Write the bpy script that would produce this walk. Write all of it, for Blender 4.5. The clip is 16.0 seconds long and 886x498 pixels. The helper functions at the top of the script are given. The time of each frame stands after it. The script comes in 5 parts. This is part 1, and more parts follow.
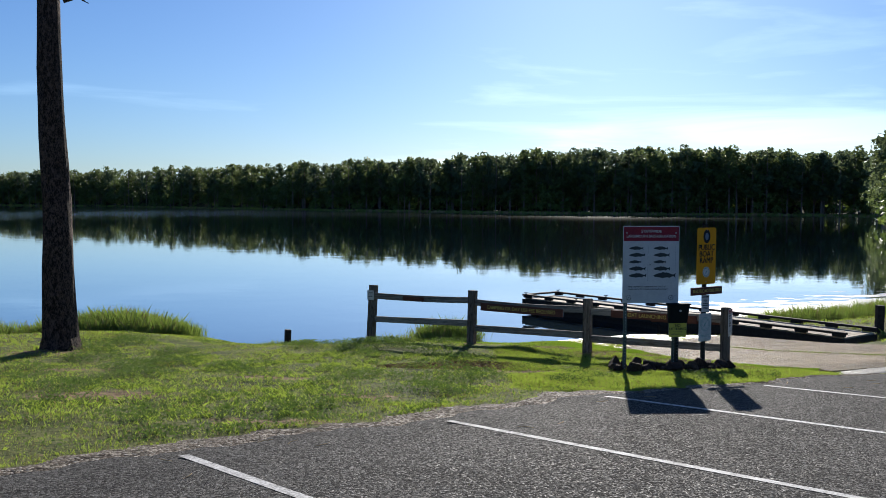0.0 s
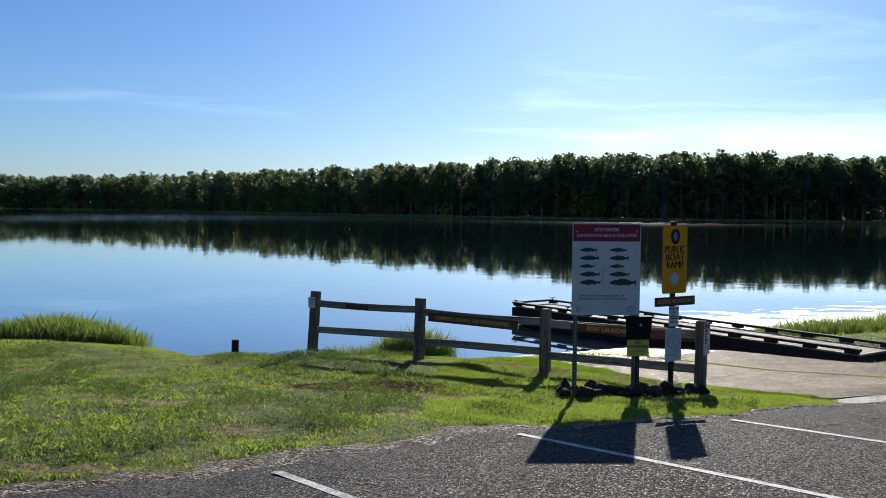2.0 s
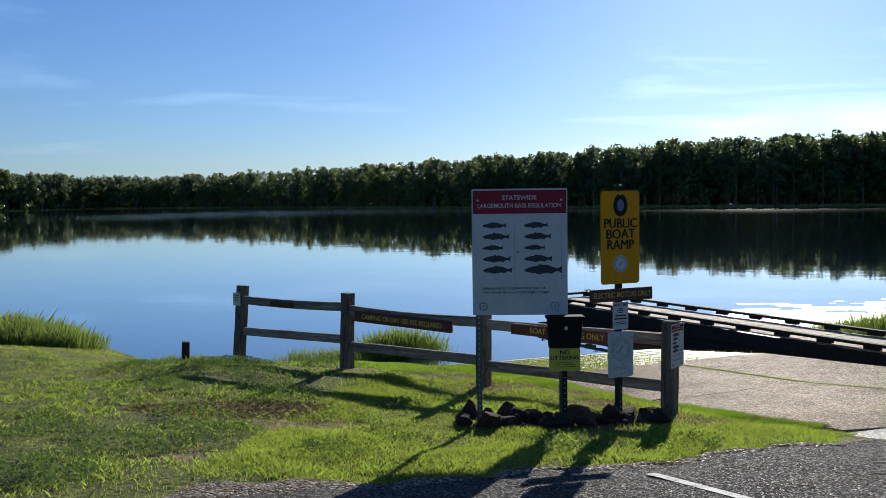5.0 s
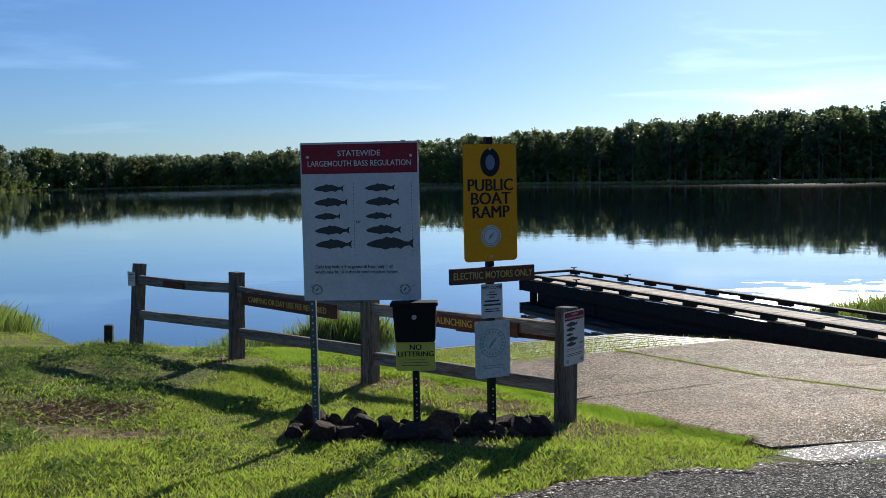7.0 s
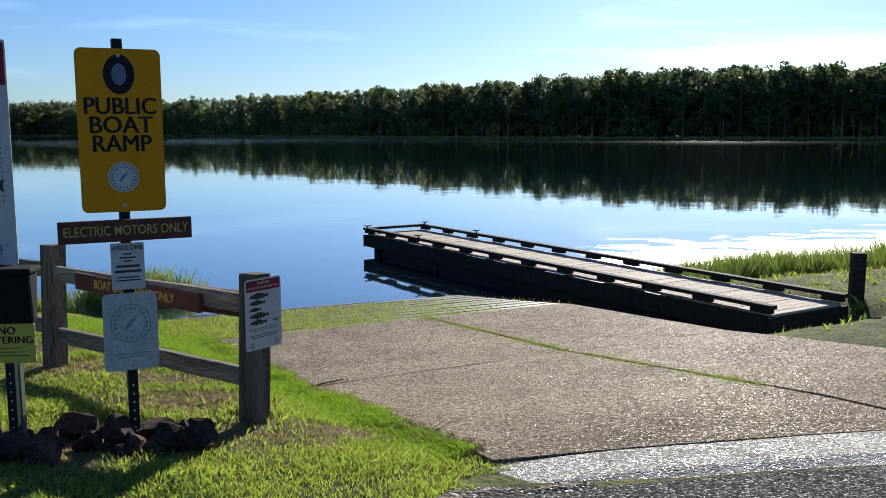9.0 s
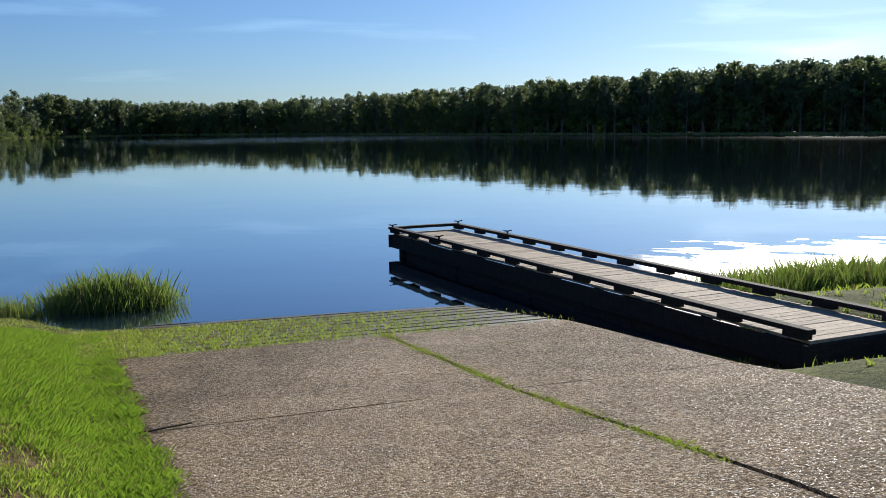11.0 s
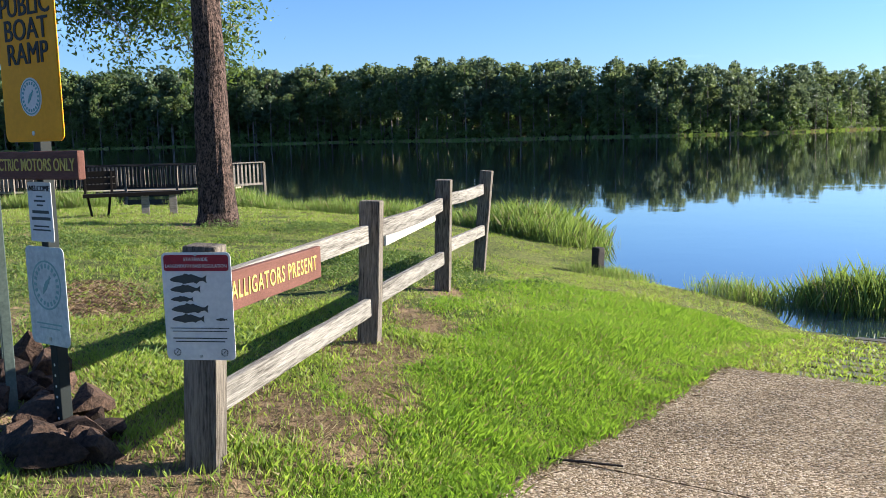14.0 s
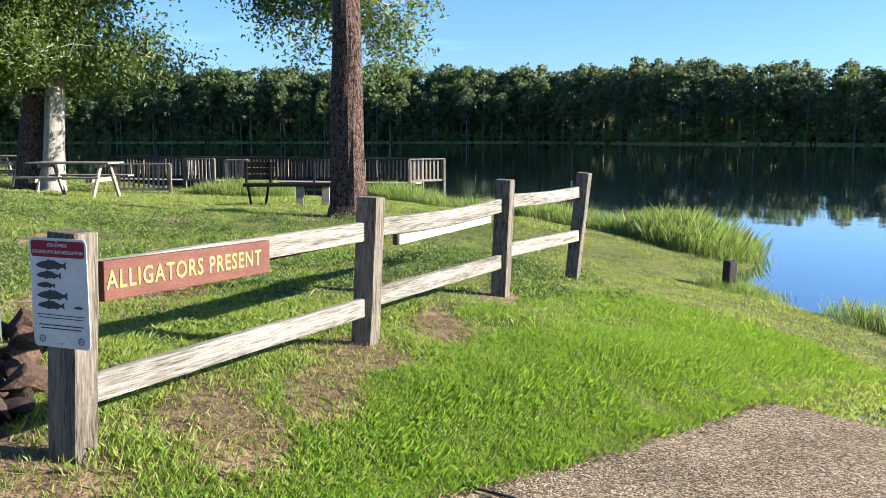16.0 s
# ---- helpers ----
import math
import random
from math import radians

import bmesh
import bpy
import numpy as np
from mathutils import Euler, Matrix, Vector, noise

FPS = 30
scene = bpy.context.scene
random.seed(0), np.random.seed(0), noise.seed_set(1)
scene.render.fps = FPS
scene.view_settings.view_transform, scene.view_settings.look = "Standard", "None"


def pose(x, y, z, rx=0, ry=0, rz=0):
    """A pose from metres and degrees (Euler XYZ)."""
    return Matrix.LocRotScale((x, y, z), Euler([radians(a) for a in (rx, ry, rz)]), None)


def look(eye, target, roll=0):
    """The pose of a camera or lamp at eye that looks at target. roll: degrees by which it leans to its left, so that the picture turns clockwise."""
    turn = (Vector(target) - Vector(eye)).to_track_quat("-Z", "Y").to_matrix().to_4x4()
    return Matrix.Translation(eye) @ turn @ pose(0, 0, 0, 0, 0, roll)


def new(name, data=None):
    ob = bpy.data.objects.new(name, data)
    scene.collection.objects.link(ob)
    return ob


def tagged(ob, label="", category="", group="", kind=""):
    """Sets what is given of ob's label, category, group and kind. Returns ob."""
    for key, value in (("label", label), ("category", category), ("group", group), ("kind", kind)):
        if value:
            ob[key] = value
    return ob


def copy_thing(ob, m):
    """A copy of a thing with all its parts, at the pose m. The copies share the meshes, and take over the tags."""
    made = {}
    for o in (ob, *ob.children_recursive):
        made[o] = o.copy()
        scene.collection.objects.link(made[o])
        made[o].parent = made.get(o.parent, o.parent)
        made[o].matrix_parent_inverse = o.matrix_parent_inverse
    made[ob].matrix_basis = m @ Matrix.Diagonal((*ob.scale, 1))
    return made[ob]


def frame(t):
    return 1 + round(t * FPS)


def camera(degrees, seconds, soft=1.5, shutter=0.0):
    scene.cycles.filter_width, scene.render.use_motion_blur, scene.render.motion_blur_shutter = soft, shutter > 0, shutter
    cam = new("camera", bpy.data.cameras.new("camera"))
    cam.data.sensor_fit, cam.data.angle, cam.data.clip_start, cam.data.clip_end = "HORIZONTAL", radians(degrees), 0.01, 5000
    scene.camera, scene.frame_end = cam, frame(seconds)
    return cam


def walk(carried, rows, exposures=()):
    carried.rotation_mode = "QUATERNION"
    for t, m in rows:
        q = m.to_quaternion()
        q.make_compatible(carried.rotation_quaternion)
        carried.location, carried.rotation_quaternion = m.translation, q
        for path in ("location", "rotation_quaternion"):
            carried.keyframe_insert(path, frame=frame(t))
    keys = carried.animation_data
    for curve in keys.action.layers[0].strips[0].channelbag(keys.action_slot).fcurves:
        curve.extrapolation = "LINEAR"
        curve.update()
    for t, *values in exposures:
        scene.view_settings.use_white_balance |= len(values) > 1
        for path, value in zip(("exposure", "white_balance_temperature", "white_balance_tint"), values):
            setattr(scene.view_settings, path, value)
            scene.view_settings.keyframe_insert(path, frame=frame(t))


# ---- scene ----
cam = camera(51.4, 16.0, soft=0.6)
PATH = [
    (0, (0.212, 0.305, 3.664), (0.213, 2.302, 3.554), 0.3),
    (0.5, (0.66, 0.926, 3.623), (0.614, 2.922, 3.508), 0.1),
    (1, (1.136, 1.403, 3.562), (1.046, 3.397, 3.449), 0.1),
    (1.5, (1.492, 1.987, 3.519), (1.388, 3.982, 3.414), 0.2),
    (2, (1.832, 2.58, 3.484), (1.752, 4.576, 3.386), 0.5),
    (2.5, (2.187, 3.173, 3.457), (2.131, 5.17, 3.365), 0.5),
    (3, (2.548, 3.763, 3.375), (2.498, 5.761, 3.291), 0.3),
    (3.5, (2.907, 4.306, 3.312), (2.82, 6.302, 3.223), 0.2),
    (4, (3.352, 4.896, 3.235), (3.193, 6.888, 3.14), -0.1),
    (4.2, (3.54, 5.105, 3.221), (3.344, 7.093, 3.121), -0.1),
    (6.3, (5.07, 7.306, 3.062), (4.649, 9.256, 2.923), -1.3),
    (6.5, (5.216, 7.504, 3.036), (4.789, 9.452, 2.889), -1.1),
    (7, (5.58, 8.016, 2.984), (5.171, 9.967, 2.823), -1.1),
    (7.5, (5.932, 8.569, 2.918), (5.568, 10.526, 2.724), -1.2),
    (8, (6.249, 9.118, 2.883), (5.945, 11.081, 2.651), -0.8),
    (8.5, (6.599, 9.628, 2.828), (6.353, 11.597, 2.576), -0.7),
    (8.7, (6.696, 9.835, 2.8), (6.473, 11.806, 2.541), -0.2),
    (10.8, (8.127, 11.986, 2.637), (7.737, 13.929, 2.37), -0.5),
    (11, (8.202, 12.254, 2.594), (7.744, 14.183, 2.329), -0.6),
    (11.5, (8.489, 12.774, 2.546), (7.802, 14.633, 2.276), -1.2),
    (12, (8.657, 13.339, 2.481), (7.695, 15.073, 2.219), -1.6),
    (12.5, (8.732, 13.865, 2.429), (7.48, 15.405, 2.184), -1.8),
    (13, (8.921, 14.385, 2.394), (7.408, 15.672, 2.164), -2.0),
    (13.5, (9.007, 14.936, 2.344), (7.287, 15.93, 2.114), -2.0),
    (14, (8.986, 15.404, 2.29), (7.124, 16.089, 2.039), -1.6),
    (14.5, (8.97, 15.829, 2.261), (7.031, 16.231, 1.986), -1.5),
    (15, (9.021, 16.186, 2.244), (7.054, 16.395, 1.947), -1.1),
    (15.5, (8.973, 16.562, 2.229), (7.0, 16.72, 1.945), -0.8),
    (16, (8.984, 16.849, 2.239), (7.014, 17.096, 1.995), -0.1),
]
walk(cam, [(t, look(eye, target, roll)) for t, eye, target, roll in PATH],
     exposures=[(0, 0.45), (4.0, 0.43), (7.0, 0.5), (8.5, 0.68), (11.0, 0.4), (12.0, 0.56), (12.5, 1.0), (13.0, 1.4), (13.5, 1.2), (14.3, 1.72), (16, 1.77)])

# ---- world, sun ----
SUN_EL, SUN_AZ = 21.2, 10.0
world = bpy.data.worlds.new("world")
scene.world = world
world.use_nodes = True
wn, wl = world.node_tree.nodes, world.node_tree.links
wn.clear()
sky = wn.new("ShaderNodeTexSky")
sky.sky_type, sky.sun_disc = "NISHITA", False
sky.sun_elevation, sky.sun_rotation = radians(SUN_EL), radians(SUN_AZ)
sky.altitude, sky.air_density, sky.dust_density, sky.ozone_density = 0, 1.0, 0.3, 4.0
coord = wn.new("ShaderNodeTexCoord")
stretch = wn.new("ShaderNodeMapping")
stretch.inputs["Scale"].default_value = (1.6, 1.6, 13.0)
stretch.inputs["Rotation"].default_value = (0.0, radians(5), radians(20))
wisps = wn.new("ShaderNodeTexNoise")
wisps.inputs["Scale"].default_value, wisps.inputs["Detail"].default_value = 1.7, 8.0
wisps.inputs["Roughness"].default_value, wisps.inputs["Distortion"].default_value = 0.55, 0.5
cover = wn.new("ShaderNodeMapRange")
cover.inputs["From Min"].default_value, cover.inputs["From Max"].default_value = 0.56, 0.82
cover.inputs["To Max"].default_value = 0.7
cloud = wn.new("ShaderNodeMix")
cloud.data_type, cloud.blend_type = "RGBA", "MIX"
lighten = wn.new("ShaderNodeMix")
lighten.data_type, lighten.blend_type = "RGBA", "MULTIPLY"
lighten.inputs[0].default_value = 1.0
lighten.inputs[7].default_value = (1.85, 1.6, 1.4, 1)
background, out = wn.new("ShaderNodeBackground"), wn.new("ShaderNodeOutputWorld")
background.inputs["Strength"].default_value = 0.055
wl.new(coord.outputs["Generated"], stretch.inputs["Vector"])
wl.new(stretch.outputs["Vector"], wisps.inputs["Vector"])
bank, near_bank, thicker = wn.new("ShaderNodeVectorMath"), wn.new("ShaderNodeMapRange"), wn.new("ShaderNodeMath")
squash = wn.new("ShaderNodeMapping")
squash.inputs["Scale"].default_value = (1.0, 1.0, 3.2)
bank.operation, thicker.operation = "DISTANCE", "ADD"
bank.inputs[1].default_value = (math.sin(radians(25)), math.cos(radians(25)), 0.088 * 3.2)
near_bank.inputs["From Min"].default_value, near_bank.inputs["From Max"].default_value = 0.5, 0.05
near_bank.inputs["To Max"].default_value = 0.22
wl.new(coord.outputs["Generated"], squash.inputs["Vector"])
wl.new(squash.outputs["Vector"], bank.inputs[0])
wl.new(bank.outputs["Value"], near_bank.inputs["Value"])
wl.new(wisps.outputs["Fac"], thicker.inputs[0])
wl.new(near_bank.outputs["Result"], thicker.inputs[1])
wl.new(thicker.outputs[0], cover.inputs["Value"])
wl.new(sky.outputs["Color"], lighten.inputs[6])
wl.new(cover.outputs["Result"], cloud.inputs[0])
wl.new(sky.outputs["Color"], cloud.inputs[6])
wl.new(lighten.outputs[2], cloud.inputs[7])
clear = wn.new("ShaderNodeMix")
clear.data_type, clear.blend_type = "RGBA", "MULTIPLY"
clear.inputs[0].default_value = 1.0
clear.inputs[7].default_value = (0.735, 0.965, 1.345, 1)
wl.new(cloud.outputs[2], clear.inputs[6])
wl.new(clear.outputs[2], background.inputs["Color"])
wl.new(background.outputs["Background"], out.inputs["Surface"])

sun = new("sun", bpy.data.lights.new("sun", "SUN"))
sun.data.energy, sun.data.angle, sun.data.color = 5.0, radians(0.53), (1.0, 0.95, 0.87)
SUN_WAY = Vector((math.sin(radians(SUN_AZ)) * math.cos(radians(SUN_EL)), math.cos(radians(SUN_AZ)) * math.cos(radians(SUN_EL)), math.sin(radians(SUN_EL))))
sun.matrix_world = look(SUN_WAY * 60, (0, 0, 0))

# ---- materials ----


def material(name, dark, light, rough=0.8, scale=8.0, fine=60.0, bump=0.3, metal=0.0, stretch_to=None, spread=(0.35, 0.65), random_tint=0.0, bump_distance=0.01, sheen=0.22):
    """Two colours mixed by coarse and fine noise, with relief from the fine one."""
    m = bpy.data.materials.new(name)
    m.use_nodes = True
    n, l = m.node_tree.nodes, m.node_tree.links
    b = n["Principled BSDF"]
    b.inputs["Roughness"].default_value, b.inputs["Metallic"].default_value, b.inputs["Specular IOR Level"].default_value = rough, metal, sheen
    tc = n.new("ShaderNodeTexCoord")
    mp = n.new("ShaderNodeMapping")
    mp.inputs["Scale"].default_value = stretch_to or (1, 1, 1)
    l.new(tc.outputs["Object"], mp.inputs["Vector"])
    info = n.new("ShaderNodeObjectInfo")
    l.new(info.outputs["Random"], mp.inputs["Location"])
    a, c = n.new("ShaderNodeTexNoise"), n.new("ShaderNodeTexNoise")
    for tex, s in ((a, scale), (c, fine)):
        tex.inputs["Scale"].default_value, tex.inputs["Detail"].default_value, tex.inputs["Roughness"].default_value = s, 6, 0.65
        l.new(mp.outputs["Vector"], tex.inputs["Vector"])
    mix = n.new("ShaderNodeMath")
    mix.operation = "MULTIPLY_ADD"
    mix.inputs[1].default_value = 0.55
    half = n.new("ShaderNodeMath")
    half.operation = "MULTIPLY"
    half.inputs[1].default_value = 0.45
    l.new(a.outputs["Fac"], half.inputs[0])
    l.new(c.outputs["Fac"], mix.inputs[0])
    l.new(half.outputs[0], mix.inputs[2])
    ramp = n.new("ShaderNodeValToRGB")
    ramp.color_ramp.elements[0].position, ramp.color_ramp.elements[1].position = spread
    ramp.color_ramp.elements[0].color, ramp.color_ramp.elements[1].color = (*dark, 1), (*light, 1)
    l.new(mix.outputs[0], ramp.inputs["Fac"])
    colour = ramp.outputs["Color"]
    if random_tint:
        hsv = n.new("ShaderNodeHueSaturation")
        r = n.new("ShaderNodeMapRange")
        r.inputs["To Min"].default_value, r.inputs["To Max"].default_value = 1 - random_tint, 1 + random_tint
        l.new(info.outputs["Random"], r.inputs["Value"])
        l.new(r.outputs["Result"], hsv.inputs["Value"])
        l.new(colour, hsv.inputs["Color"])
        colour = hsv.outputs["Color"]
    l.new(colour, b.inputs["Base Color"])
    bp = n.new("ShaderNodeBump")
    bp.inputs["Strength"].default_value, bp.inputs["Distance"].default_value = bump, bump_distance
    l.new(c.outputs["Fac"], bp.inputs["Height"])
    l.new(bp.outputs["Normal"], b.inputs["Normal"])
    return m


def aggregate(name, colours, size, rough=(0.45, 0.9), bump=0.8, stain_shade=(0.55, 1.1), stain_scale=0.9):
    """Small stones set in a binder: each stone its own colour, tilt and gloss, under broad stains."""
    m = bpy.data.materials.new(name)
    m.use_nodes = True
    n, l = m.node_tree.nodes, m.node_tree.links
    b = n["Principled BSDF"]
    tc = n.new("ShaderNodeTexCoord")
    stones, broad, grit = n.new("ShaderNodeTexVoronoi"), n.new("ShaderNodeTexNoise"), n.new("ShaderNodeTexNoise")
    stones.inputs["Scale"].default_value = 1 / size
    broad.inputs["Scale"].default_value, broad.inputs["Detail"].default_value, broad.inputs["Roughness"].default_value = stain_scale, 7, 0.7
    grit.inputs["Scale"].default_value, grit.inputs["Detail"].default_value = 0.22 / size, 4
    for t in (stones, broad, grit):
        l.new(tc.outputs["Object"], t.inputs["Vector"])
    pick = n.new("ShaderNodeSeparateColor")
    l.new(stones.outputs["Color"], pick.inputs["Color"])
    ramp = n.new("ShaderNodeValToRGB")
    ramp.color_ramp.elements.new(0.5)
    for e, (p, c) in zip(ramp.color_ramp.elements, zip((0.0, 0.6, 1.0), colours)):
        e.position, e.color = p, (*c, 1)
    l.new(pick.outputs["Red"], ramp.inputs["Fac"])
    shade = n.new("ShaderNodeMapRange")
    shade.inputs["From Min"].default_value, shade.inputs["From Max"].default_value = 0.32, 0.68
    shade.inputs["To Min"].default_value, shade.inputs["To Max"].default_value = stain_shade
    l.new(broad.outputs["Fac"], shade.inputs["Value"])
    tint = n.new("ShaderNodeHueSaturation")
    l.new(ramp.outputs["Color"], tint.inputs["Color"])
    l.new(shade.outputs["Result"], tint.inputs["Value"])
    l.new(tint.outputs["Color"], b.inputs["Base Color"])
    gloss = n.new("ShaderNodeMapRange")
    gloss.inputs["From Min"].default_value, gloss.inputs["From Max"].default_value = 0.62, 1.0
    gloss.inputs["To Min"].default_value, gloss.inputs["To Max"].default_value = rough[1], rough[0]
    l.new(pick.outputs["Blue"], gloss.inputs["Value"])
    l.new(gloss.outputs["Result"], b.inputs["Roughness"])
    glint = n.new("ShaderNodeMapRange")
    glint.inputs["From Min"].default_value, glint.inputs["From Max"].default_value = 0.80, 1.0
    glint.inputs["To Min"].default_value, glint.inputs["To Max"].default_value = 0.03, 0.7
    l.new(pick.outputs["Blue"], glint.inputs["Value"])
    l.new(glint.outputs["Result"], b.inputs["Specular IOR Level"])
    rise = n.new("ShaderNodeMath")
    rise.operation = "MULTIPLY_ADD"
    rise.inputs[1].default_value = -1.1
    l.new(stones.outputs["Distance"], rise.inputs[0])
    l.new(pick.outputs["Blue"], rise.inputs[2])
    both = n.new("ShaderNodeMath")
    both.operation = "ADD"
    l.new(rise.outputs[0], both.inputs[0])
    l.new(grit.outputs["Fac"], both.inputs[1])
    bp = n.new("ShaderNodeBump")
    bp.inputs["Strength"].default_value, bp.inputs["Distance"].default_value = bump, size * 0.6
    l.new(both.outputs[0], bp.inputs["Height"])
    l.new(bp.outputs["Normal"], b.inputs["Normal"])
    return m


def leaf_material(name, dark, light, through_colour, rough=0.5, share=0.35):
    """Leaves and blades: each island its own tint, with light passing through."""
    m = bpy.data.materials.new(name)
    m.use_nodes = True
    n, l = m.node_tree.nodes, m.node_tree.links
    b = n["Principled BSDF"]
    b.inputs["Roughness"].default_value = rough
    b.inputs["Specular IOR Level"].default_value = 0.22
    g = n.new("ShaderNodeNewGeometry")
    ramp = n.new("ShaderNodeValToRGB")
    ramp.color_ramp.elements[0].color, ramp.color_ramp.elements[1].color = (*dark, 1), (*light, 1)
    l.new(g.outputs["Random Per Island"], ramp.inputs["Fac"])
    l.new(ramp.outputs["Color"], b.inputs["Base Color"])
    t = n.new("ShaderNodeBsdfTranslucent")
    t.inputs["Color"].default_value = (*through_colour, 1)
    s = n.new("ShaderNodeMixShader")
    s.inputs[0].default_value = share
    l.new(b.outputs["BSDF"], s.inputs[1])
    l.new(t.outputs["BSDF"], s.inputs[2])
    l.new(s.outputs["Shader"], n["Material Output"].inputs["Surface"])
    return m


def plain(name, colour, rough=0.5, metal=0.0):
    return material(name, tuple(c * 0.85 for c in colour), tuple(min(1, c * 1.1) for c in colour), rough, 6, 90, 0.05, metal, sheen=0.1)


M_SOIL = material("grassy soil", (0.036, 0.052, 0.014), (0.175, 0.18, 0.058), 0.95, 1.3, 22.0, 1.0, spread=(0.41, 0.59), bump_distance=0.04, sheen=0.1)


def add_bare_earth(m, dark, light):
    """Worn spots, where the ground's "bare" value is high, show earth."""
    n, l = m.node_tree.nodes, m.node_tree.links
    b = n["Principled BSDF"]
    old = b.inputs["Base Color"].links[0].from_socket
    at = n.new("ShaderNodeAttribute")
    at.attribute_name = "bare"
    tc, tex, ramp, mix, jag, both = (n.new(k) for k in ("ShaderNodeTexCoord", "ShaderNodeTexNoise", "ShaderNodeValToRGB", "ShaderNodeMix", "ShaderNodeMath", "ShaderNodeMapRange"))
    tex.inputs["Scale"].default_value, tex.inputs["Detail"].default_value, tex.inputs["Roughness"].default_value = 7.0, 8, 0.7
    l.new(tc.outputs["Object"], tex.inputs["Vector"])
    ramp.color_ramp.elements[0].position, ramp.color_ramp.elements[1].position = 0.35, 0.65
    ramp.color_ramp.elements[0].color, ramp.color_ramp.elements[1].color = (*dark, 1), (*light, 1)
    l.new(tex.outputs["Fac"], ramp.inputs["Fac"])
    jag.operation = "MULTIPLY_ADD"
    jag.inputs[1].default_value = 2.6
    l.new(tex.outputs["Fac"], jag.inputs[0])
    l.new(at.outputs["Fac"], jag.inputs[2])
    both.inputs["From Min"].default_value, both.inputs["From Max"].default_value = 1.55, 2.0
    l.new(jag.outputs[0], both.inputs["Value"])
    mix.data_type = "RGBA"
    l.new(both.outputs["Result"], mix.inputs[0])
    l.new(old, mix.inputs[6])
    l.new(ramp.outputs["Color"], mix.inputs[7])
    l.new(mix.outputs[2], b.inputs["Base Color"])


add_bare_earth(M_SOIL, (0.075, 0.05, 0.03), (0.33, 0.225, 0.13))
M_FLOOR = material("forest floor", (0.02, 0.025, 0.01), (0.06, 0.07, 0.025), 0.95, 0.2, 3.0, 0.3)
M_DIRT = material("sandy dirt", (0.06, 0.042, 0.025), (0.24, 0.175, 0.105), 0.95, 9, 90, 1.0)
M_ASPHALT = aggregate("worn asphalt", ((0.022, 0.021, 0.020), (0.065, 0.062, 0.058), (0.19, 0.18, 0.165)), 0.013, (0.66, 0.98), 0.9, (0.7, 1.15), 0.6)
M_GRAVEL = aggregate("loose gravel", ((0.05, 0.04, 0.03), (0.185, 0.15, 0.115), (0.50, 0.44, 0.36)), 0.021, (0.6, 0.95), 1.1, (0.5, 1.1), 2.5)
M_RAMP = aggregate("exposed aggregate concrete", ((0.125, 0.09, 0.052), (0.32, 0.235, 0.145), (0.64, 0.52, 0.37)), 0.0125, (0.12, 0.92), 1.2, (0.5, 1.1), 0.8)
M_LIP = aggregate("pale concrete", ((0.26, 0.24, 0.205), (0.50, 0.465, 0.40), (0.70, 0.655, 0.58)), 0.014, (0.3, 0.95), 0.7, (0.6, 1.1), 2.0)
M_WETC = material("wet concrete", (0.05, 0.045, 0.03), (0.19, 0.165, 0.11), 0.45, 2.5, 40, 0.7)
M_LINE = material("worn white paint", (0.10, 0.098, 0.094), (0.60, 0.59, 0.57), 0.8, 5, 45, 0.4, spread=(0.38, 0.56))
M_POST = material("weathered grey timber", (0.030, 0.023, 0.017), (0.23, 0.195, 0.155), 0.9, 3.0, 20, 1.0, stretch_to=(6, 6, 0.5), random_tint=0.1, spread=(0.38, 0.60))
M_RAIL = material("bleached timber rail", (0.055, 0.046, 0.036), (0.35, 0.32, 0.275), 0.9, 3.0, 20, 1.0, stretch_to=(0.35, 6, 6), random_tint=0.1, spread=(0.37, 0.62))
M_PALEWOOD = material("pale unpainted board", (0.42, 0.39, 0.34), (0.66, 0.63, 0.57), 0.85, 3.0, 22, 0.5, stretch_to=(0.5, 6, 6))
M_PLANK = material("weathered deck boards", (0.26, 0.20, 0.135), (0.56, 0.46, 0.34), 0.8, 3.0, 24, 0.7, stretch_to=(0.7, 7, 7), random_tint=0.2, spread=(0.36, 0.62))
M_TIMBER = material("dark treated timber", (0.012, 0.010, 0.009), (0.055, 0.046, 0.038), 0.85, 3, 24, 0.6, stretch_to=(0.8, 5, 5), random_tint=0.15)
M_BROWN = material("brown routed board", (0.07, 0.026, 0.018), (0.165, 0.07, 0.05), 0.8, 5, 50, 0.4, stretch_to=(0.8, 4, 4), spread=(0.3, 0.65))
M_YELLOWTXT = plain("yellow sign lettering", (0.55, 0.42, 0.11), 0.6)
M_WHITE = material("white sheet metal sign", (0.50, 0.485, 0.45), (0.64, 0.62, 0.575), 0.6, 3, 40, 0.05, sheen=0.1)
M_RED = material("faded red sign band", (0.20, 0.022, 0.032), (0.30, 0.036, 0.046), 0.6, 3, 40, 0.05, sheen=0.1)
M_YELLOW = material("yellow sheet metal sign", (0.62, 0.255, 0.008), (0.76, 0.325, 0.012), 0.55, 3, 40, 0.05, sheen=0.1)
M_BLACK = plain("black ink", (0.02, 0.02, 0.022), 0.5)
M_GREYINK = plain("grey fish print", (0.06, 0.065, 0.06), 0.5)
M_TEAL = plain("teal seal ink", (0.12, 0.30, 0.28), 0.5)
M_FADED = plain("faded teal ink", (0.22, 0.36, 0.33), 0.6)
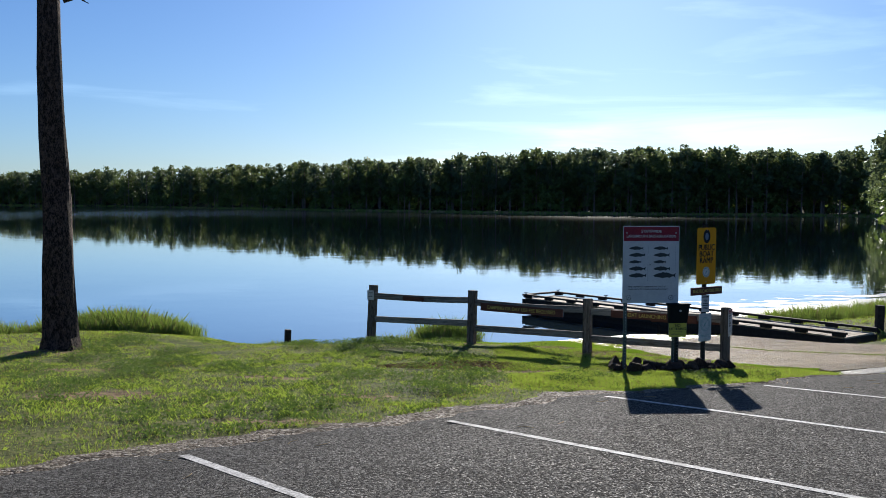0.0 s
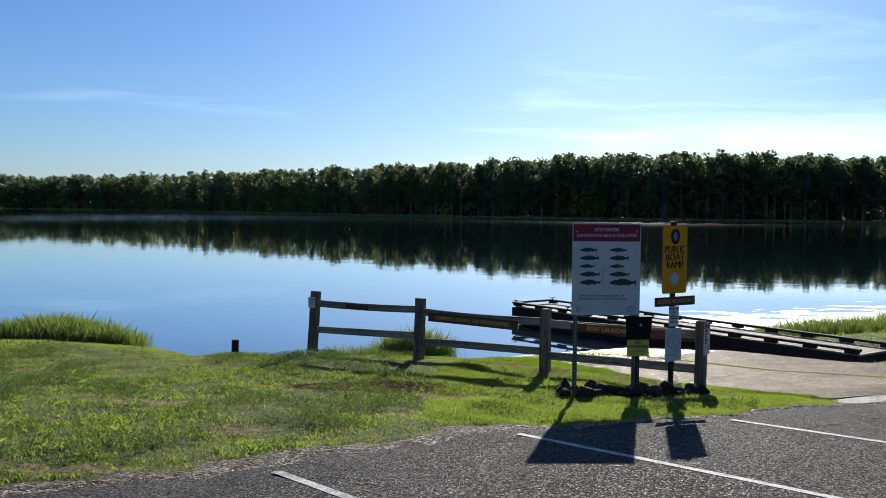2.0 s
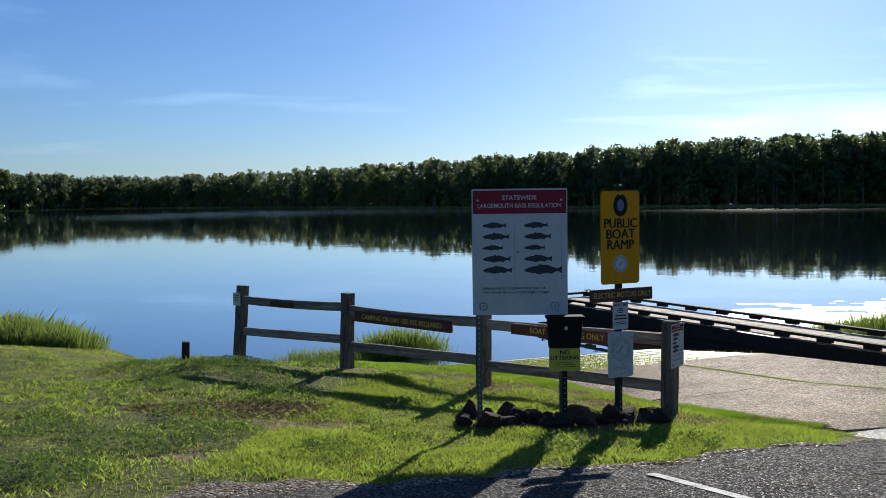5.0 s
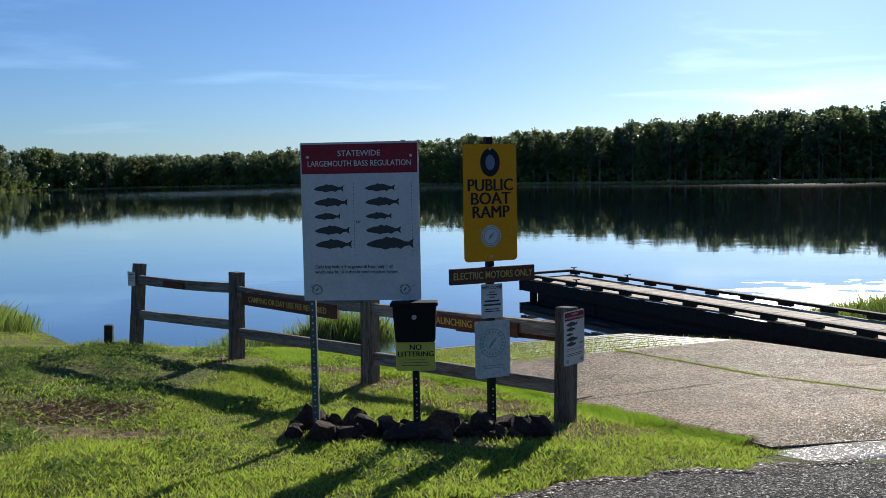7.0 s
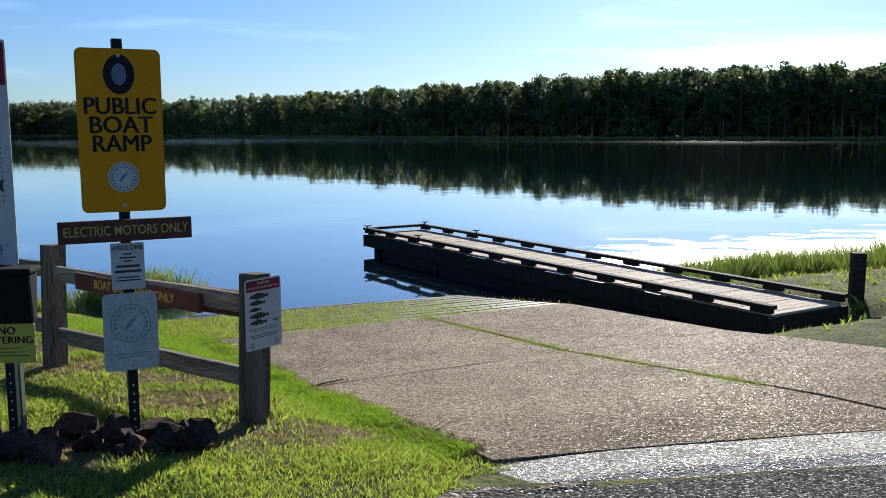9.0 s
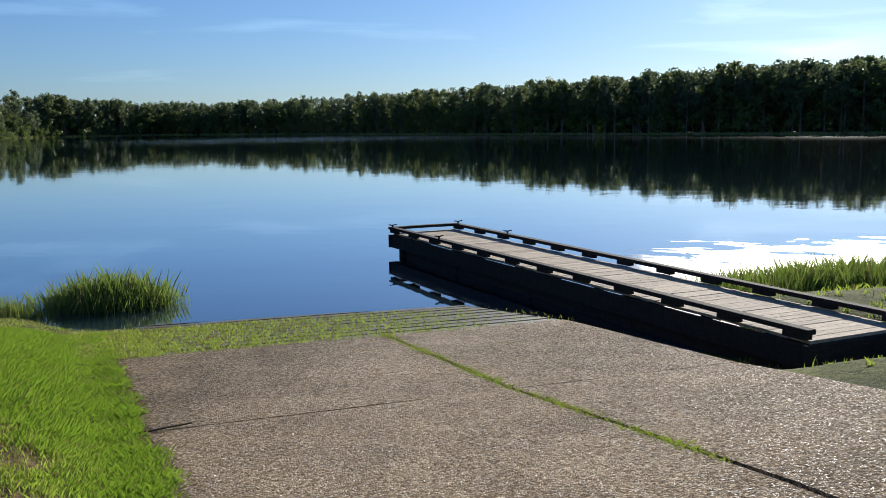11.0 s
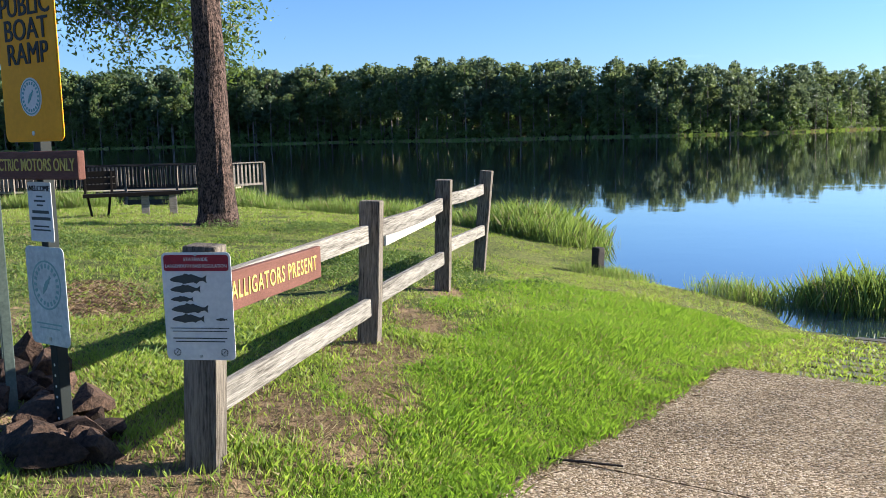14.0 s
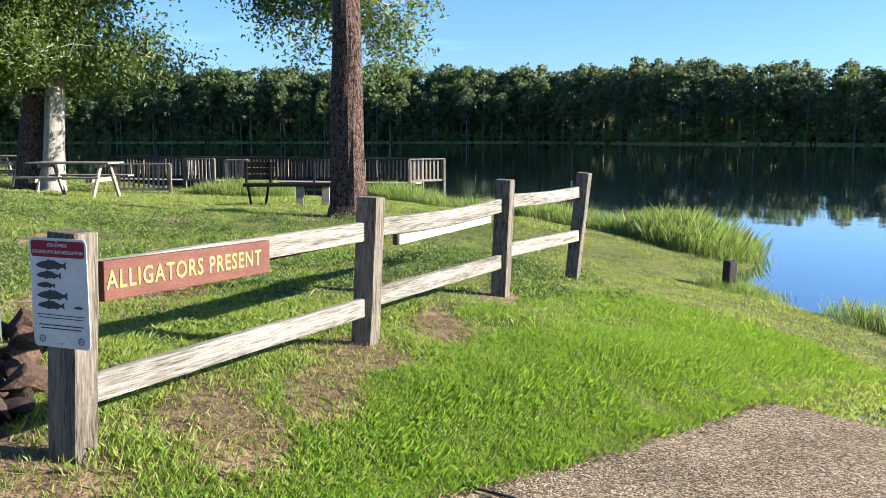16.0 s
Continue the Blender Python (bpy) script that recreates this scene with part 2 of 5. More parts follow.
M_STEEL = material("green-grey steel post", (0.055, 0.075, 0.064), (0.12, 0.15, 0.13), 0.65, 8, 60, 0.1, sheen=0.1)
M_DARKPOST = plain("dark painted steel post", (0.02, 0.024, 0.023), 0.55)
M_BOX = plain("green-black plastic", (0.012, 0.016, 0.015), 0.8)
M_LITTER = material("dull yellow sign", (0.50, 0.42, 0.06), (0.62, 0.53, 0.09), 0.5, 4, 40, 0.05)
M_BOLT = plain("zinc bolt", (0.45, 0.45, 0.44), 0.4, 0.8)
M_ROCK = material("rust-stained ironstone", (0.010, 0.008, 0.007), (0.125, 0.074, 0.05), 0.95, 6, 45, 1.0, random_tint=0.55, bump_distance=0.02)
M_BARK = material("plated pine bark", (0.012, 0.008, 0.006), (0.17, 0.108, 0.085), 0.95, 9, 24, 1.0, stretch_to=(1.9, 1.9, 1.0), spread=(0.44, 0.58), bump_distance=0.06)
M_OAKBARK = material("pale oak bark", (0.14, 0.12, 0.095), (0.46, 0.42, 0.36), 0.95, 3, 16, 0.9, stretch_to=(2, 2, 0.5), bump_distance=0.03)
M_FARBARK = material("far trunks", (0.12, 0.095, 0.08), (0.30, 0.25, 0.21), 0.95, 1, 6, 0.1)
M_BLADE = leaf_material("grass blades", (0.06, 0.12, 0.016), (0.27, 0.33, 0.075), (0.42, 0.55, 0.075), share=0.44)
M_WEED = leaf_material("low weeds", (0.045, 0.085, 0.022), (0.16, 0.215, 0.065), (0.16, 0.25, 0.045), rough=0.8, share=0.3)
M_LUSH = leaf_material("lush grass blades", (0.05, 0.115, 0.010), (0.155, 0.25, 0.032), (0.29, 0.465, 0.04), share=0.42)
M_DRY = leaf_material("dry grass blades", (0.17, 0.145, 0.065), (0.40, 0.335, 0.165), (0.26, 0.21, 0.08), share=0.3)
M_REED = leaf_material("reeds", (0.095, 0.165, 0.03), (0.25, 0.31, 0.085), (0.27, 0.37, 0.065), share=0.36)
M_PINE = leaf_material("pine needles", (0.06, 0.10, 0.034), (0.14, 0.19, 0.06), (0.19, 0.235, 0.085), share=0.42)
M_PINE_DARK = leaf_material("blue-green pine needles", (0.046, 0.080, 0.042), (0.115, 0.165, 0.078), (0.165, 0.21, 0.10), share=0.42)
M_BROAD = leaf_material("broad leaves", (0.06, 0.10, 0.035), (0.15, 0.19, 0.065), (0.18, 0.24, 0.075), share=0.4)
M_OAKLEAF = leaf_material("oak leaves", (0.03, 0.06, 0.014), (0.135, 0.185, 0.045), (0.19, 0.27, 0.04), share=0.3)
M_BED = material("silty lake bed", (0.03, 0.03, 0.02), (0.07, 0.065, 0.045), 0.9, 1, 10, 0.2)


def water_material():
    m = bpy.data.materials.new("still lake water")
    m.use_nodes = True
    n, l = m.node_tree.nodes, m.node_tree.links
    b = n["Principled BSDF"]
    b.inputs["Base Color"].default_value = (0.014, 0.03, 0.042, 1)
    b.inputs["Roughness"].default_value, b.inputs["IOR"].default_value = 0.03, 1.333
    b.inputs["Coat Weight"].default_value, b.inputs["Coat Roughness"].default_value, b.inputs["Coat IOR"].default_value = 1.0, 0.02, 1.333
    tc = n.new("ShaderNodeTexCoord")
    ripple, swell, patch = n.new("ShaderNodeTexNoise"), n.new("ShaderNodeTexNoise"), n.new("ShaderNodeTexNoise")
    ripple.inputs["Scale"].default_value, ripple.inputs["Detail"].default_value = 3.2, 3
    swell.inputs["Scale"].default_value, swell.inputs["Detail"].default_value = 0.45, 2
    patch.inputs["Scale"].default_value, patch.inputs["Detail"].default_value = 0.018, 3
    for t in (ripple, swell, patch):
        l.new(tc.outputs["Object"], t.inputs["Vector"])
    wind = n.new("ShaderNodeMapRange")
    wind.inputs["From Min"].default_value, wind.inputs["From Max"].default_value = 0.50, 0.62
    wind.inputs["To Min"].default_value, wind.inputs["To Max"].default_value = 0.012, 0.035
    l.new(patch.outputs["Fac"], wind.inputs["Value"])
    # ruffled shallows along the shore beyond the dock
    split, tilt, off, drawn, blot, edge, sharp, east, gust, more = (n.new(k) for k in (
        "ShaderNodeSeparateXYZ", "ShaderNodeMath", "ShaderNodeMath", "ShaderNodeMapping", "ShaderNodeTexNoise", "ShaderNodeMath", "ShaderNodeMapRange", "ShaderNodeMapRange", "ShaderNodeMath", "ShaderNodeMath"))
    l.new(tc.outputs["Object"], split.inputs[0])
    tilt.operation, off.operation, edge.operation, gust.operation = "MULTIPLY_ADD", "ADD", "MULTIPLY_ADD", "MULTIPLY"
    tilt.inputs[1].default_value, tilt.inputs[2].default_value = 0.55, 26.7
    l.new(split.outputs["X"], tilt.inputs[0])
    back = n.new("ShaderNodeMath")
    back.operation = "SUBTRACT"
    l.new(tilt.outputs[0], back.inputs[0])
    l.new(split.outputs["Y"], back.inputs[1])
    drawn.inputs["Scale"].default_value = (0.55, 1.25, 1.0)
    blot.inputs["Scale"].default_value, blot.inputs["Detail"].default_value, blot.inputs["Roughness"].default_value = 1.0, 5, 0.65
    l.new(tc.outputs["Object"], drawn.inputs["Vector"])
    l.new(drawn.outputs["Vector"], blot.inputs["Vector"])
    edge.inputs[1].default_value = 15.0
    l.new(blot.outputs["Fac"], edge.inputs[0])
    l.new(back.outputs[0], edge.inputs[2])
    sharp.inputs["From Min"].default_value, sharp.inputs["From Max"].default_value = 7.5, 8.1
    sharp.inputs["To Max"].default_value = 0.6
    l.new(edge.outputs[0], sharp.inputs["Value"])
    east.inputs["From Min"].default_value, east.inputs["From Max"].default_value = 7.2, 8.6
    l.new(split.outputs["X"], east.inputs["Value"])
    l.new(sharp.outputs["Result"], gust.inputs[0])
    l.new(east.outputs["Result"], gust.inputs[1])
    # a faint breeze on the far half of the lake
    reach, breeze = n.new("ShaderNodeVectorMath"), n.new("ShaderNodeMapRange")
    reach.operation = "DISTANCE"
    reach.inputs[1].default_value = (5.0, 12.0, 0.0)
    l.new(tc.outputs["Object"], reach.inputs[0])
    breeze.inputs["From Min"].default_value, breeze.inputs["From Max"].default_value = 135.0, 215.0
    breeze.inputs["To Max"].default_value = 0.4
    l.new(reach.outputs["Value"], breeze.inputs["Value"])
    l.new(gust.outputs[0], off.inputs[0])
    open_side, calm = n.new("ShaderNodeMapRange"), n.new("ShaderNodeMath")
    open_side.inputs["From Min"].default_value, open_side.inputs["From Max"].default_value = -140.0, -50.0
    calm.operation = "MULTIPLY"
    l.new(split.outputs["X"], open_side.inputs["Value"])
    l.new(breeze.outputs["Result"], calm.inputs[0])
    l.new(open_side.outputs["Result"], calm.inputs[1])
    l.new(calm.outputs[0], off.inputs[1])
    for socket in ("Roughness", "Coat Roughness"):
        fine, dull = n.new("ShaderNodeMath"), n.new("ShaderNodeMath")
        fine.operation = dull.operation = "MULTIPLY_ADD"
        dull.inputs[1].default_value = 1.0
        fine.inputs[1].default_value, fine.inputs[2].default_value = 0.22, 0.025
        l.new(calm.outputs[0], fine.inputs[0])
        l.new(gust.outputs[0], dull.inputs[0])
        l.new(fine.outputs[0], dull.inputs[2])
        l.new(dull.outputs[0], b.inputs[socket])
    more.operation = "ADD"
    l.new(wind.outputs["Result"], more.inputs[0])
    l.new(off.outputs[0], more.inputs[1])
    b1, b2 = n.new("ShaderNodeBump"), n.new("ShaderNodeBump")
    b1.inputs["Distance"].default_value, b2.inputs["Distance"].default_value = 0.05, 0.3
    b2.inputs["Strength"].default_value = 0.012
    l.new(more.outputs[0], b1.inputs["Strength"])
    l.new(ripple.outputs["Fac"], b1.inputs["Height"])
    l.new(swell.outputs["Fac"], b2.inputs["Height"])
    l.new(b1.outputs["Normal"], b2.inputs["Normal"])
    l.new(b2.outputs["Normal"], b.inputs["Normal"])
    l.new(b2.outputs["Normal"], b.inputs["Coat Normal"])
    return m


M_WATER = water_material()

# ---- builders ----


def part(name, bm, mat, parent=None, label="", smooth=False, m=None):
    """Links a bmesh (or mesh) as one object, under parent if there is one."""
    me = bm
    if isinstance(bm, bmesh.types.BMesh):
        me = bpy.data.meshes.new(name)
        bm.normal_update()
        bm.to_mesh(me)
        bm.free()
        me.materials.append(mat)
        if smooth:
            me.polygons.foreach_set("use_smooth", [True] * len(me.polygons))
    ob = new(name, me)
    if parent is not None:
        ob.parent = parent
    if m is not None:
        ob.matrix_basis = m
    if label:
        tagged(ob, label)
    return ob


def thing(name, m, label, category, group="", kind=""):
    ob = new(name)
    ob.empty_display_size = 0.1
    ob.matrix_basis = m
    return tagged(ob, label, category, group, kind)


def box(bm, size, centre=(0, 0, 0), bevel=0.0, turn=None):
    m = Matrix.Translation(centre) @ (turn or Matrix.Identity(4)) @ Matrix.Diagonal((*size, 1))
    made = bmesh.ops.create_cube(bm, size=1, matrix=m)
    if bevel:
        edges = {e for v in made["verts"] for e in v.link_edges}
        bmesh.ops.bevel(bm, geom=list(edges), offset=bevel, segments=2, profile=0.6, affect="EDGES")
    return bm


def boxed(size, centre=(0, 0, 0), bevel=0.0, turn=None):
    return box(bmesh.new(), size, centre, bevel, turn)


def rough_up(bm, amount, scale=4.0, seed=0):
    for v in bm.verts:
        v.co += noise.noise_vector(v.co * scale + Vector((seed, seed * 2, 0))) * amount
    return bm


def timber(size, seed, wear=0.004, bevel=0.008, cuts=5):
    """A sawn timber along its longest side, worn and slightly bowed."""
    bm = boxed(size, bevel=bevel)
    k = max(range(3), key=lambda i: size[i])
    axis = Vector([1.0 if i == k else 0.0 for i in range(3)])
    for i in range(1, cuts):
        g = bm.verts[:] + bm.edges[:] + bm.faces[:]
        bmesh.ops.bisect_plane(bm, geom=g, plane_co=axis * size[k] * (i / cuts - 0.5), plane_no=axis)
    return rough_up(bm, wear, 3.0, seed)


def plate(w, h, thick, corner=0.03, steps=4):
    """An upright plate in the xz plane with rounded corners; its front faces -y."""
    bm = bmesh.new()
    ring = []
    for cx, cz, a0 in ((w / 2 - corner, h / 2 - corner, 0), (-w / 2 + corner, h / 2 - corner, 90), (-w / 2 + corner, -h / 2 + corner, 180), (w / 2 - corner, -h / 2 + corner, 270)):
        for i in range(steps + 1):
            a = radians(a0 + 90 * i / steps)
            ring.append((cx + corner * math.cos(a), cz + corner * math.sin(a)))
    front = [bm.verts.new((x, -thick / 2, z)) for x, z in ring]
    back = [bm.verts.new((x, thick / 2, z)) for x, z in ring]
    bm.faces.new(front)
    bm.faces.new(back[::-1])
    for i in range(len(ring)):
        j = (i + 1) % len(ring)
        bm.faces.new((front[j], front[i], back[i], back[j]))
    bmesh.ops.recalc_face_normals(bm, faces=bm.faces[:])
    return bm


def letters(text, size, mat, parent, at, name="lettering", squeeze=1.0, align="CENTER", depth=0.0015, bold=0.0, spacing=1.0):
    """Raised lettering on an upright plate, read from -y."""
    cu = bpy.data.curves.new("text", "FONT")
    cu.body, cu.size, cu.align_x, cu.align_y, cu.extrude, cu.resolution_u = text, size, align, "CENTER", depth, 3
    cu.offset = bold * size
    cu.space_character = spacing
    tmp = bpy.data.objects.new("text", cu)
    scene.collection.objects.link(tmp)
    dg = bpy.context.evaluated_depsgraph_get()
    me = bpy.data.meshes.new_from_object(tmp.evaluated_get(dg))
    bpy.data.objects.remove(tmp)
    bpy.data.curves.remove(cu)
    me.transform(Matrix.Diagonal((squeeze, 1, 1, 1)))
    me.transform(Matrix.Rotation(radians(90), 4, "X"))
    me.materials.clear()
    me.materials.append(mat)
    return part(name, me, mat, parent, m=Matrix.Translation(at))


def tube(rings, sides=10, cap=True, bm=None, wobble=0.0, seed=0):
    """A tapered tube through rings of (centre, radius)."""
    bm = bm or bmesh.new()
    last = None
    for i, (c, r) in enumerate(rings):
        c = Vector(c)
        way = (Vector(rings[min(i + 1, len(rings) - 1)][0]) - Vector(rings[max(i - 1, 0)][0])).normalized()
        side = way.orthogonal().normalized() if abs(way.z) < 0.95 else Vector((1, 0, 0))
        side = (side - way * side.dot(way)).normalized()
        up = way.cross(side)
        ring = []
        for k in range(sides):
            a = 2 * math.pi * k / sides
            p = (side * math.cos(a) + up * math.sin(a))
            q = r * (1 + wobble * noise.noise(Vector((p.x * 1.5, p.y * 1.5, i * 0.4 + seed))))
            ring.append(bm.verts.new(c + p * q))
        if last:
            for k in range(sides):
                bm.faces.new((last[k], last[(k + 1) % sides], ring[(k + 1) % sides], ring[k]))
        elif cap:
            bm.faces.new(ring[::-1])
        last = ring
    if cap:
        bm.faces.new(last)
    bmesh.ops.recalc_face_normals(bm, faces=bm.faces[:])
    return bm


def array_mesh(name, verts, faces_per, mats, which=None, smooth=False):
    """A mesh from numpy arrays; every face has the same number of corners."""
    me = bpy.data.meshes.new(name)
    n = len(verts)
    k = faces_per.shape[1]
    me.vertices.add(n)
    me.vertices.foreach_set("co", np.ascontiguousarray(verts, dtype=np.float32).ravel())
    me.loops.add(faces_per.size)
    me.loops.foreach_set("vertex_index", np.ascontiguousarray(faces_per, dtype=np.int32).ravel())
    me.polygons.add(len(faces_per))
    me.polygons.foreach_set("loop_start", np.arange(0, faces_per.size, k, dtype=np.int32))
    if which is not None:
        me.polygons.foreach_set("material_index", np.ascontiguousarray(which, dtype=np.int32))
    if smooth:
        me.polygons.foreach_set("use_smooth", np.ones(len(faces_per), dtype=bool))
    me.update(calc_edges=True)
    for mt in mats:
        me.materials.append(mt)
    return me


rng = np.random.default_rng(7)

# ---- lie of the land ----


def smooth(a, b, x):
    k = np.clip((np.asarray(x, float) - a) / (b - a), 0, 1)
    return k * k * (3 - 2 * k)


def to_uv(x, y):
    """Down the boat ramp, and across it."""
    return -0.6 * x + 0.8 * y, 0.8 * x + 0.6 * y


def place(v, u, z=None):
    x, y = 0.8 * v - 0.6 * u, 0.6 * v + 0.8 * u
    return Vector((x, y, float(height(x, y)) if z is None else z))


RAMP_TURN = math.degrees(math.atan2(0.6, 0.8))


def shore_y(x):
    """The near waterline, as y over x."""
    x = np.asarray(x, float)
    return np.where(x < -20, 19.8 + 1.0 * (x + 20), np.where(x > 6.3, 24.95 + 0.55 * (x - 6.3), np.interp(
        x, (-20, -8, -6, -4.6, -3.4, -1.5, 0.0, 1.7, 6.3), (19.8, 24.6, 24.2, 23.0, 22.72, 23.05, 23.25, 23.0, 24.95))))


FAR_AZ = (-180, -150, -125, -112, -102, -95, -85, -75, -68, -60, -54, -47, -42, -36, -30, -22, -17, -8, 0, 10, 20, 25.2, 26.4, 31, 40, 50, 60, 180)
FAR_R = (900, 700, 420, 380, 350, 330, 310, 300, 250, 236, 222, 240, 290, 370, 415, 365, 305, 248, 226, 214, 220, 216, 128, 108, 80, 45, 0, 0)


TOP_AZ = (-125, -95, -80, -68, -60, -50, -42, -36, -31, -24, -17, -8, 0, 8, 20, 26, 30, 50)
TOP_H = (30.5, 30.5, 29.5, 26.6, 22.4, 19.0, 18.2, 16.6, 13.8, 13.8, 13.8, 14.2, 15.3, 17, 16.2, 15, 17, 15)


def far_r(az):
    return np.interp(az, FAR_AZ, FAR_R)


def ramp_height(u, v=15.5):
    """The ramp falls to the lake, and a little to the dock's side."""
    return np.interp(u, (-40, 0, 5.5, 8.2, 11.1, 13.8, 17.3, 40), (4.6, 1.5, 1.04, 0.84, 0.545, 0.39, 0.0, -2.6)) - 0.017 * (np.clip(v, 10, 22) - 15.5)


def height(x, y):
    x, y = np.asarray(x, float), np.asarray(y, float)
    u, v = to_uv(x, y)
    lot = np.where(y < 17, 1.345 - 0.085 * (np.maximum(y, -40) - 10), 0.75 - 0.05 * (y - 17))
    bank = lot + 0.13 * np.exp(-((x - 1.5) / 4.5) ** 2 - ((y - 18.0) / 2.0) ** 2) + 0.12 * smooth(4, 8, -x) * smooth(14, 17, y)
    bank = bank + 0.018 * np.sin(x * 1.9 + y) * np.sin(y * 2.3 - 0.7 * x) * smooth(7.6, 8.6, u)
    bank = bank + 0.011 * np.sin(x * 6.3 + 1.5 * np.sin(y * 3.1)) * np.sin(y * 5.7 - 1.7 * np.sin(x * 2.3)) * smooth(7.8, 8.6, u) * smooth(-9, -6, x)
    bank = bank - np.clip(0.065 * np.maximum(-x - 7, 0) * np.clip(1 - 0.05 * (y - 10), 0.2, 1.1), 0, 0.95)
    d = shore_y(x) - y
    bank = np.minimum(bank, np.maximum(0.17 * d, -2.6))
    k = smooth(13.4, 14.35, v) * (1 - smooth(21.2, 23.5, v)) * smooth(6.0, 8.2, u)
    near = bank + (ramp_height(u, v) - bank) * k
    near = near - 0.34 * smooth(19.35, 19.75, v) * (1 - smooth(21.9, 22.6, v)) * smooth(10.7, 11.3, u) * (1 - smooth(16, 18, u))
    r, az = np.hypot(x - 5, y - 12), np.degrees(np.arctan2(x - 5, y - 12))
    beyond = r - far_r(az)
    far = np.clip(beyond * 0.12, -2.6, 0.5) + np.clip((beyond - 14) * 0.6, 0, np.interp(az, TOP_AZ, TOP_H) * 0.58 * (1 - smooth(22.5, 24.5, az)))
    return np.where((d < 0) & (r > 30), np.maximum(far, np.minimum(near, 0.0) - 0.0), near)

# ---- ground, water ----
PITS = [(5.3, 15.75, 0.6, 0.4), (4.65, 16.4, 0.5, 0.35), (4.0, 16.8, 0.55, 0.28), (3.25, 17.15, 0.42, 0.28), (2.25, 17.65, 0.75, 0.24), (0.9, 18.35, 0.4, 0.22), (0.5, 15.3, 1.4, 0.5), (-2.2, 13.6, 0.6, 0.25), (5.0, 15.5, 0.8, 0.5), (4.3, 16.2, 0.8, 0.35), (3.3, 16.9, 0.7, 0.3), (3.9, 14.95, 1.3, 0.4), (-4.0, 11.5, 0.9, 0.4), (-0.8, 11.6, 0.5, 0.22), (2.95, 17.05, 0.45, 0.32), (0.8, 18.4, 0.25, 0.2), (1.6, 14.6, 0.8, 0.3), (-5.5, 14.5, 0.6, 0.25), (0.9, 12.9, 0.4, 0.15), (-1.5, 9.6, 0.6, 0.25), (-6.8, 16.7, 0.8, 0.5)]


def bare(x, y):
    """How bare the worn spots are, 0 to 1."""
    b = np.zeros_like(x)
    for px, py, rx, ry in PITS:
        b = np.maximum(b, np.exp(-(((x - px) / rx) ** 2 + ((y - py) / ry) ** 2) ** 1.5))
    return b


def spread_lines(lo, hi, step, far):
    """Grid lines: even and close from lo to hi, then ever wider out to far."""
    mid = list(np.arange(lo, hi, step))
    right, s = [hi], step
    while right[-1] < far:
        s = min(s * 1.22, 9.0 if right[-1] < 420 else 400)
        right.append(right[-1] + s)
    left, s = [lo], step
    while left[-1] > -far:
        s = min(s * 1.22, 9.0 if left[-1] > -420 else 400)
        left.append(left[-1] - s)
    return np.array(left[:0:-1] + mid + right)


def ground_mesh():
    xs, ys = spread_lines(-14, 16, 0.22, 3000), spread_lines(4, 28, 0.22, 3000)
    gx, gy = np.meshgrid(xs, ys)
    z = height(gx, gy)
    r = np.hypot(gx - 5, gy - 12)
    verts = np.stack([gx, gy, z], -1).reshape(-1, 3)
    w, h = len(xs), len(ys)
    i = (np.arange(h - 1)[:, None] * w + np.arange(w - 1)[None, :]).ravel()
    faces = np.stack([i, i + 1, i + w + 1, i + w], 1)
    c = verts[faces].mean(1)
    rc = np.hypot(c[:, 0] - 5, c[:, 1] - 12)
    which = np.where(c[:, 2] < -0.12, 1, np.where((rc > 60) & (c[:, 2] > -0.12), 2, 0))
    me = array_mesh("ground", verts, faces, [M_SOIL, M_BED, M_FLOOR], which, True)
    at = me.attributes.new("bare", "FLOAT", "POINT")
    at.data.foreach_set("value", bare(verts[:, 0], verts[:, 1]).astype(np.float32))
    return me


ground = tagged(part("ground", ground_mesh(), None), "patchy lawn sloping down to the lake shore", "ground", kind="structure")
bm = bmesh.new()
bmesh.ops.create_grid(bm, x_segments=4, y_segments=4, size=1500)
water = tagged(part("water", bm, M_WATER), "still blue lake mirroring sky and woods", "water", kind="structure")

# ---- parking lot ----


def edge_u(v):
    """The lot's ragged front edge."""
    return 7.72 + 0.45 * np.exp(-((v - 8.6) / 1.8) ** 2) - 0.28 * smooth(4.5, 1.5, v) + 0.07 * np.sin(v * 3.1) + 0.05 * np.sin(v * 7.7 + 1) + 0.03 * np.sin(v * 17.0)


def strip_mesh(name, vs, low, high, rows, lift, mat, jag=0.0):
    """A sheet laid on the ground between two edges given over v."""
    verts, faces = [], []
    for i, v in enumerate(vs):
        for j in range(rows + 1):
            u = low(v) + (high(v) - low(v)) * j / rows
            p = place(v, u)
            p.z += lift if 0 < j < rows else lift * 0.2
            verts.append(p)
    for i in range(len(vs) - 1):
        for j in range(rows):
            a = i * (rows + 1) + j
            faces.append((a, a + rows + 1, a + rows + 2, a + 1))
    me = bpy.data.meshes.new(name)
    me.from_pydata(verts, [], faces)
    me.materials.append(mat)
    me.update()
    return me


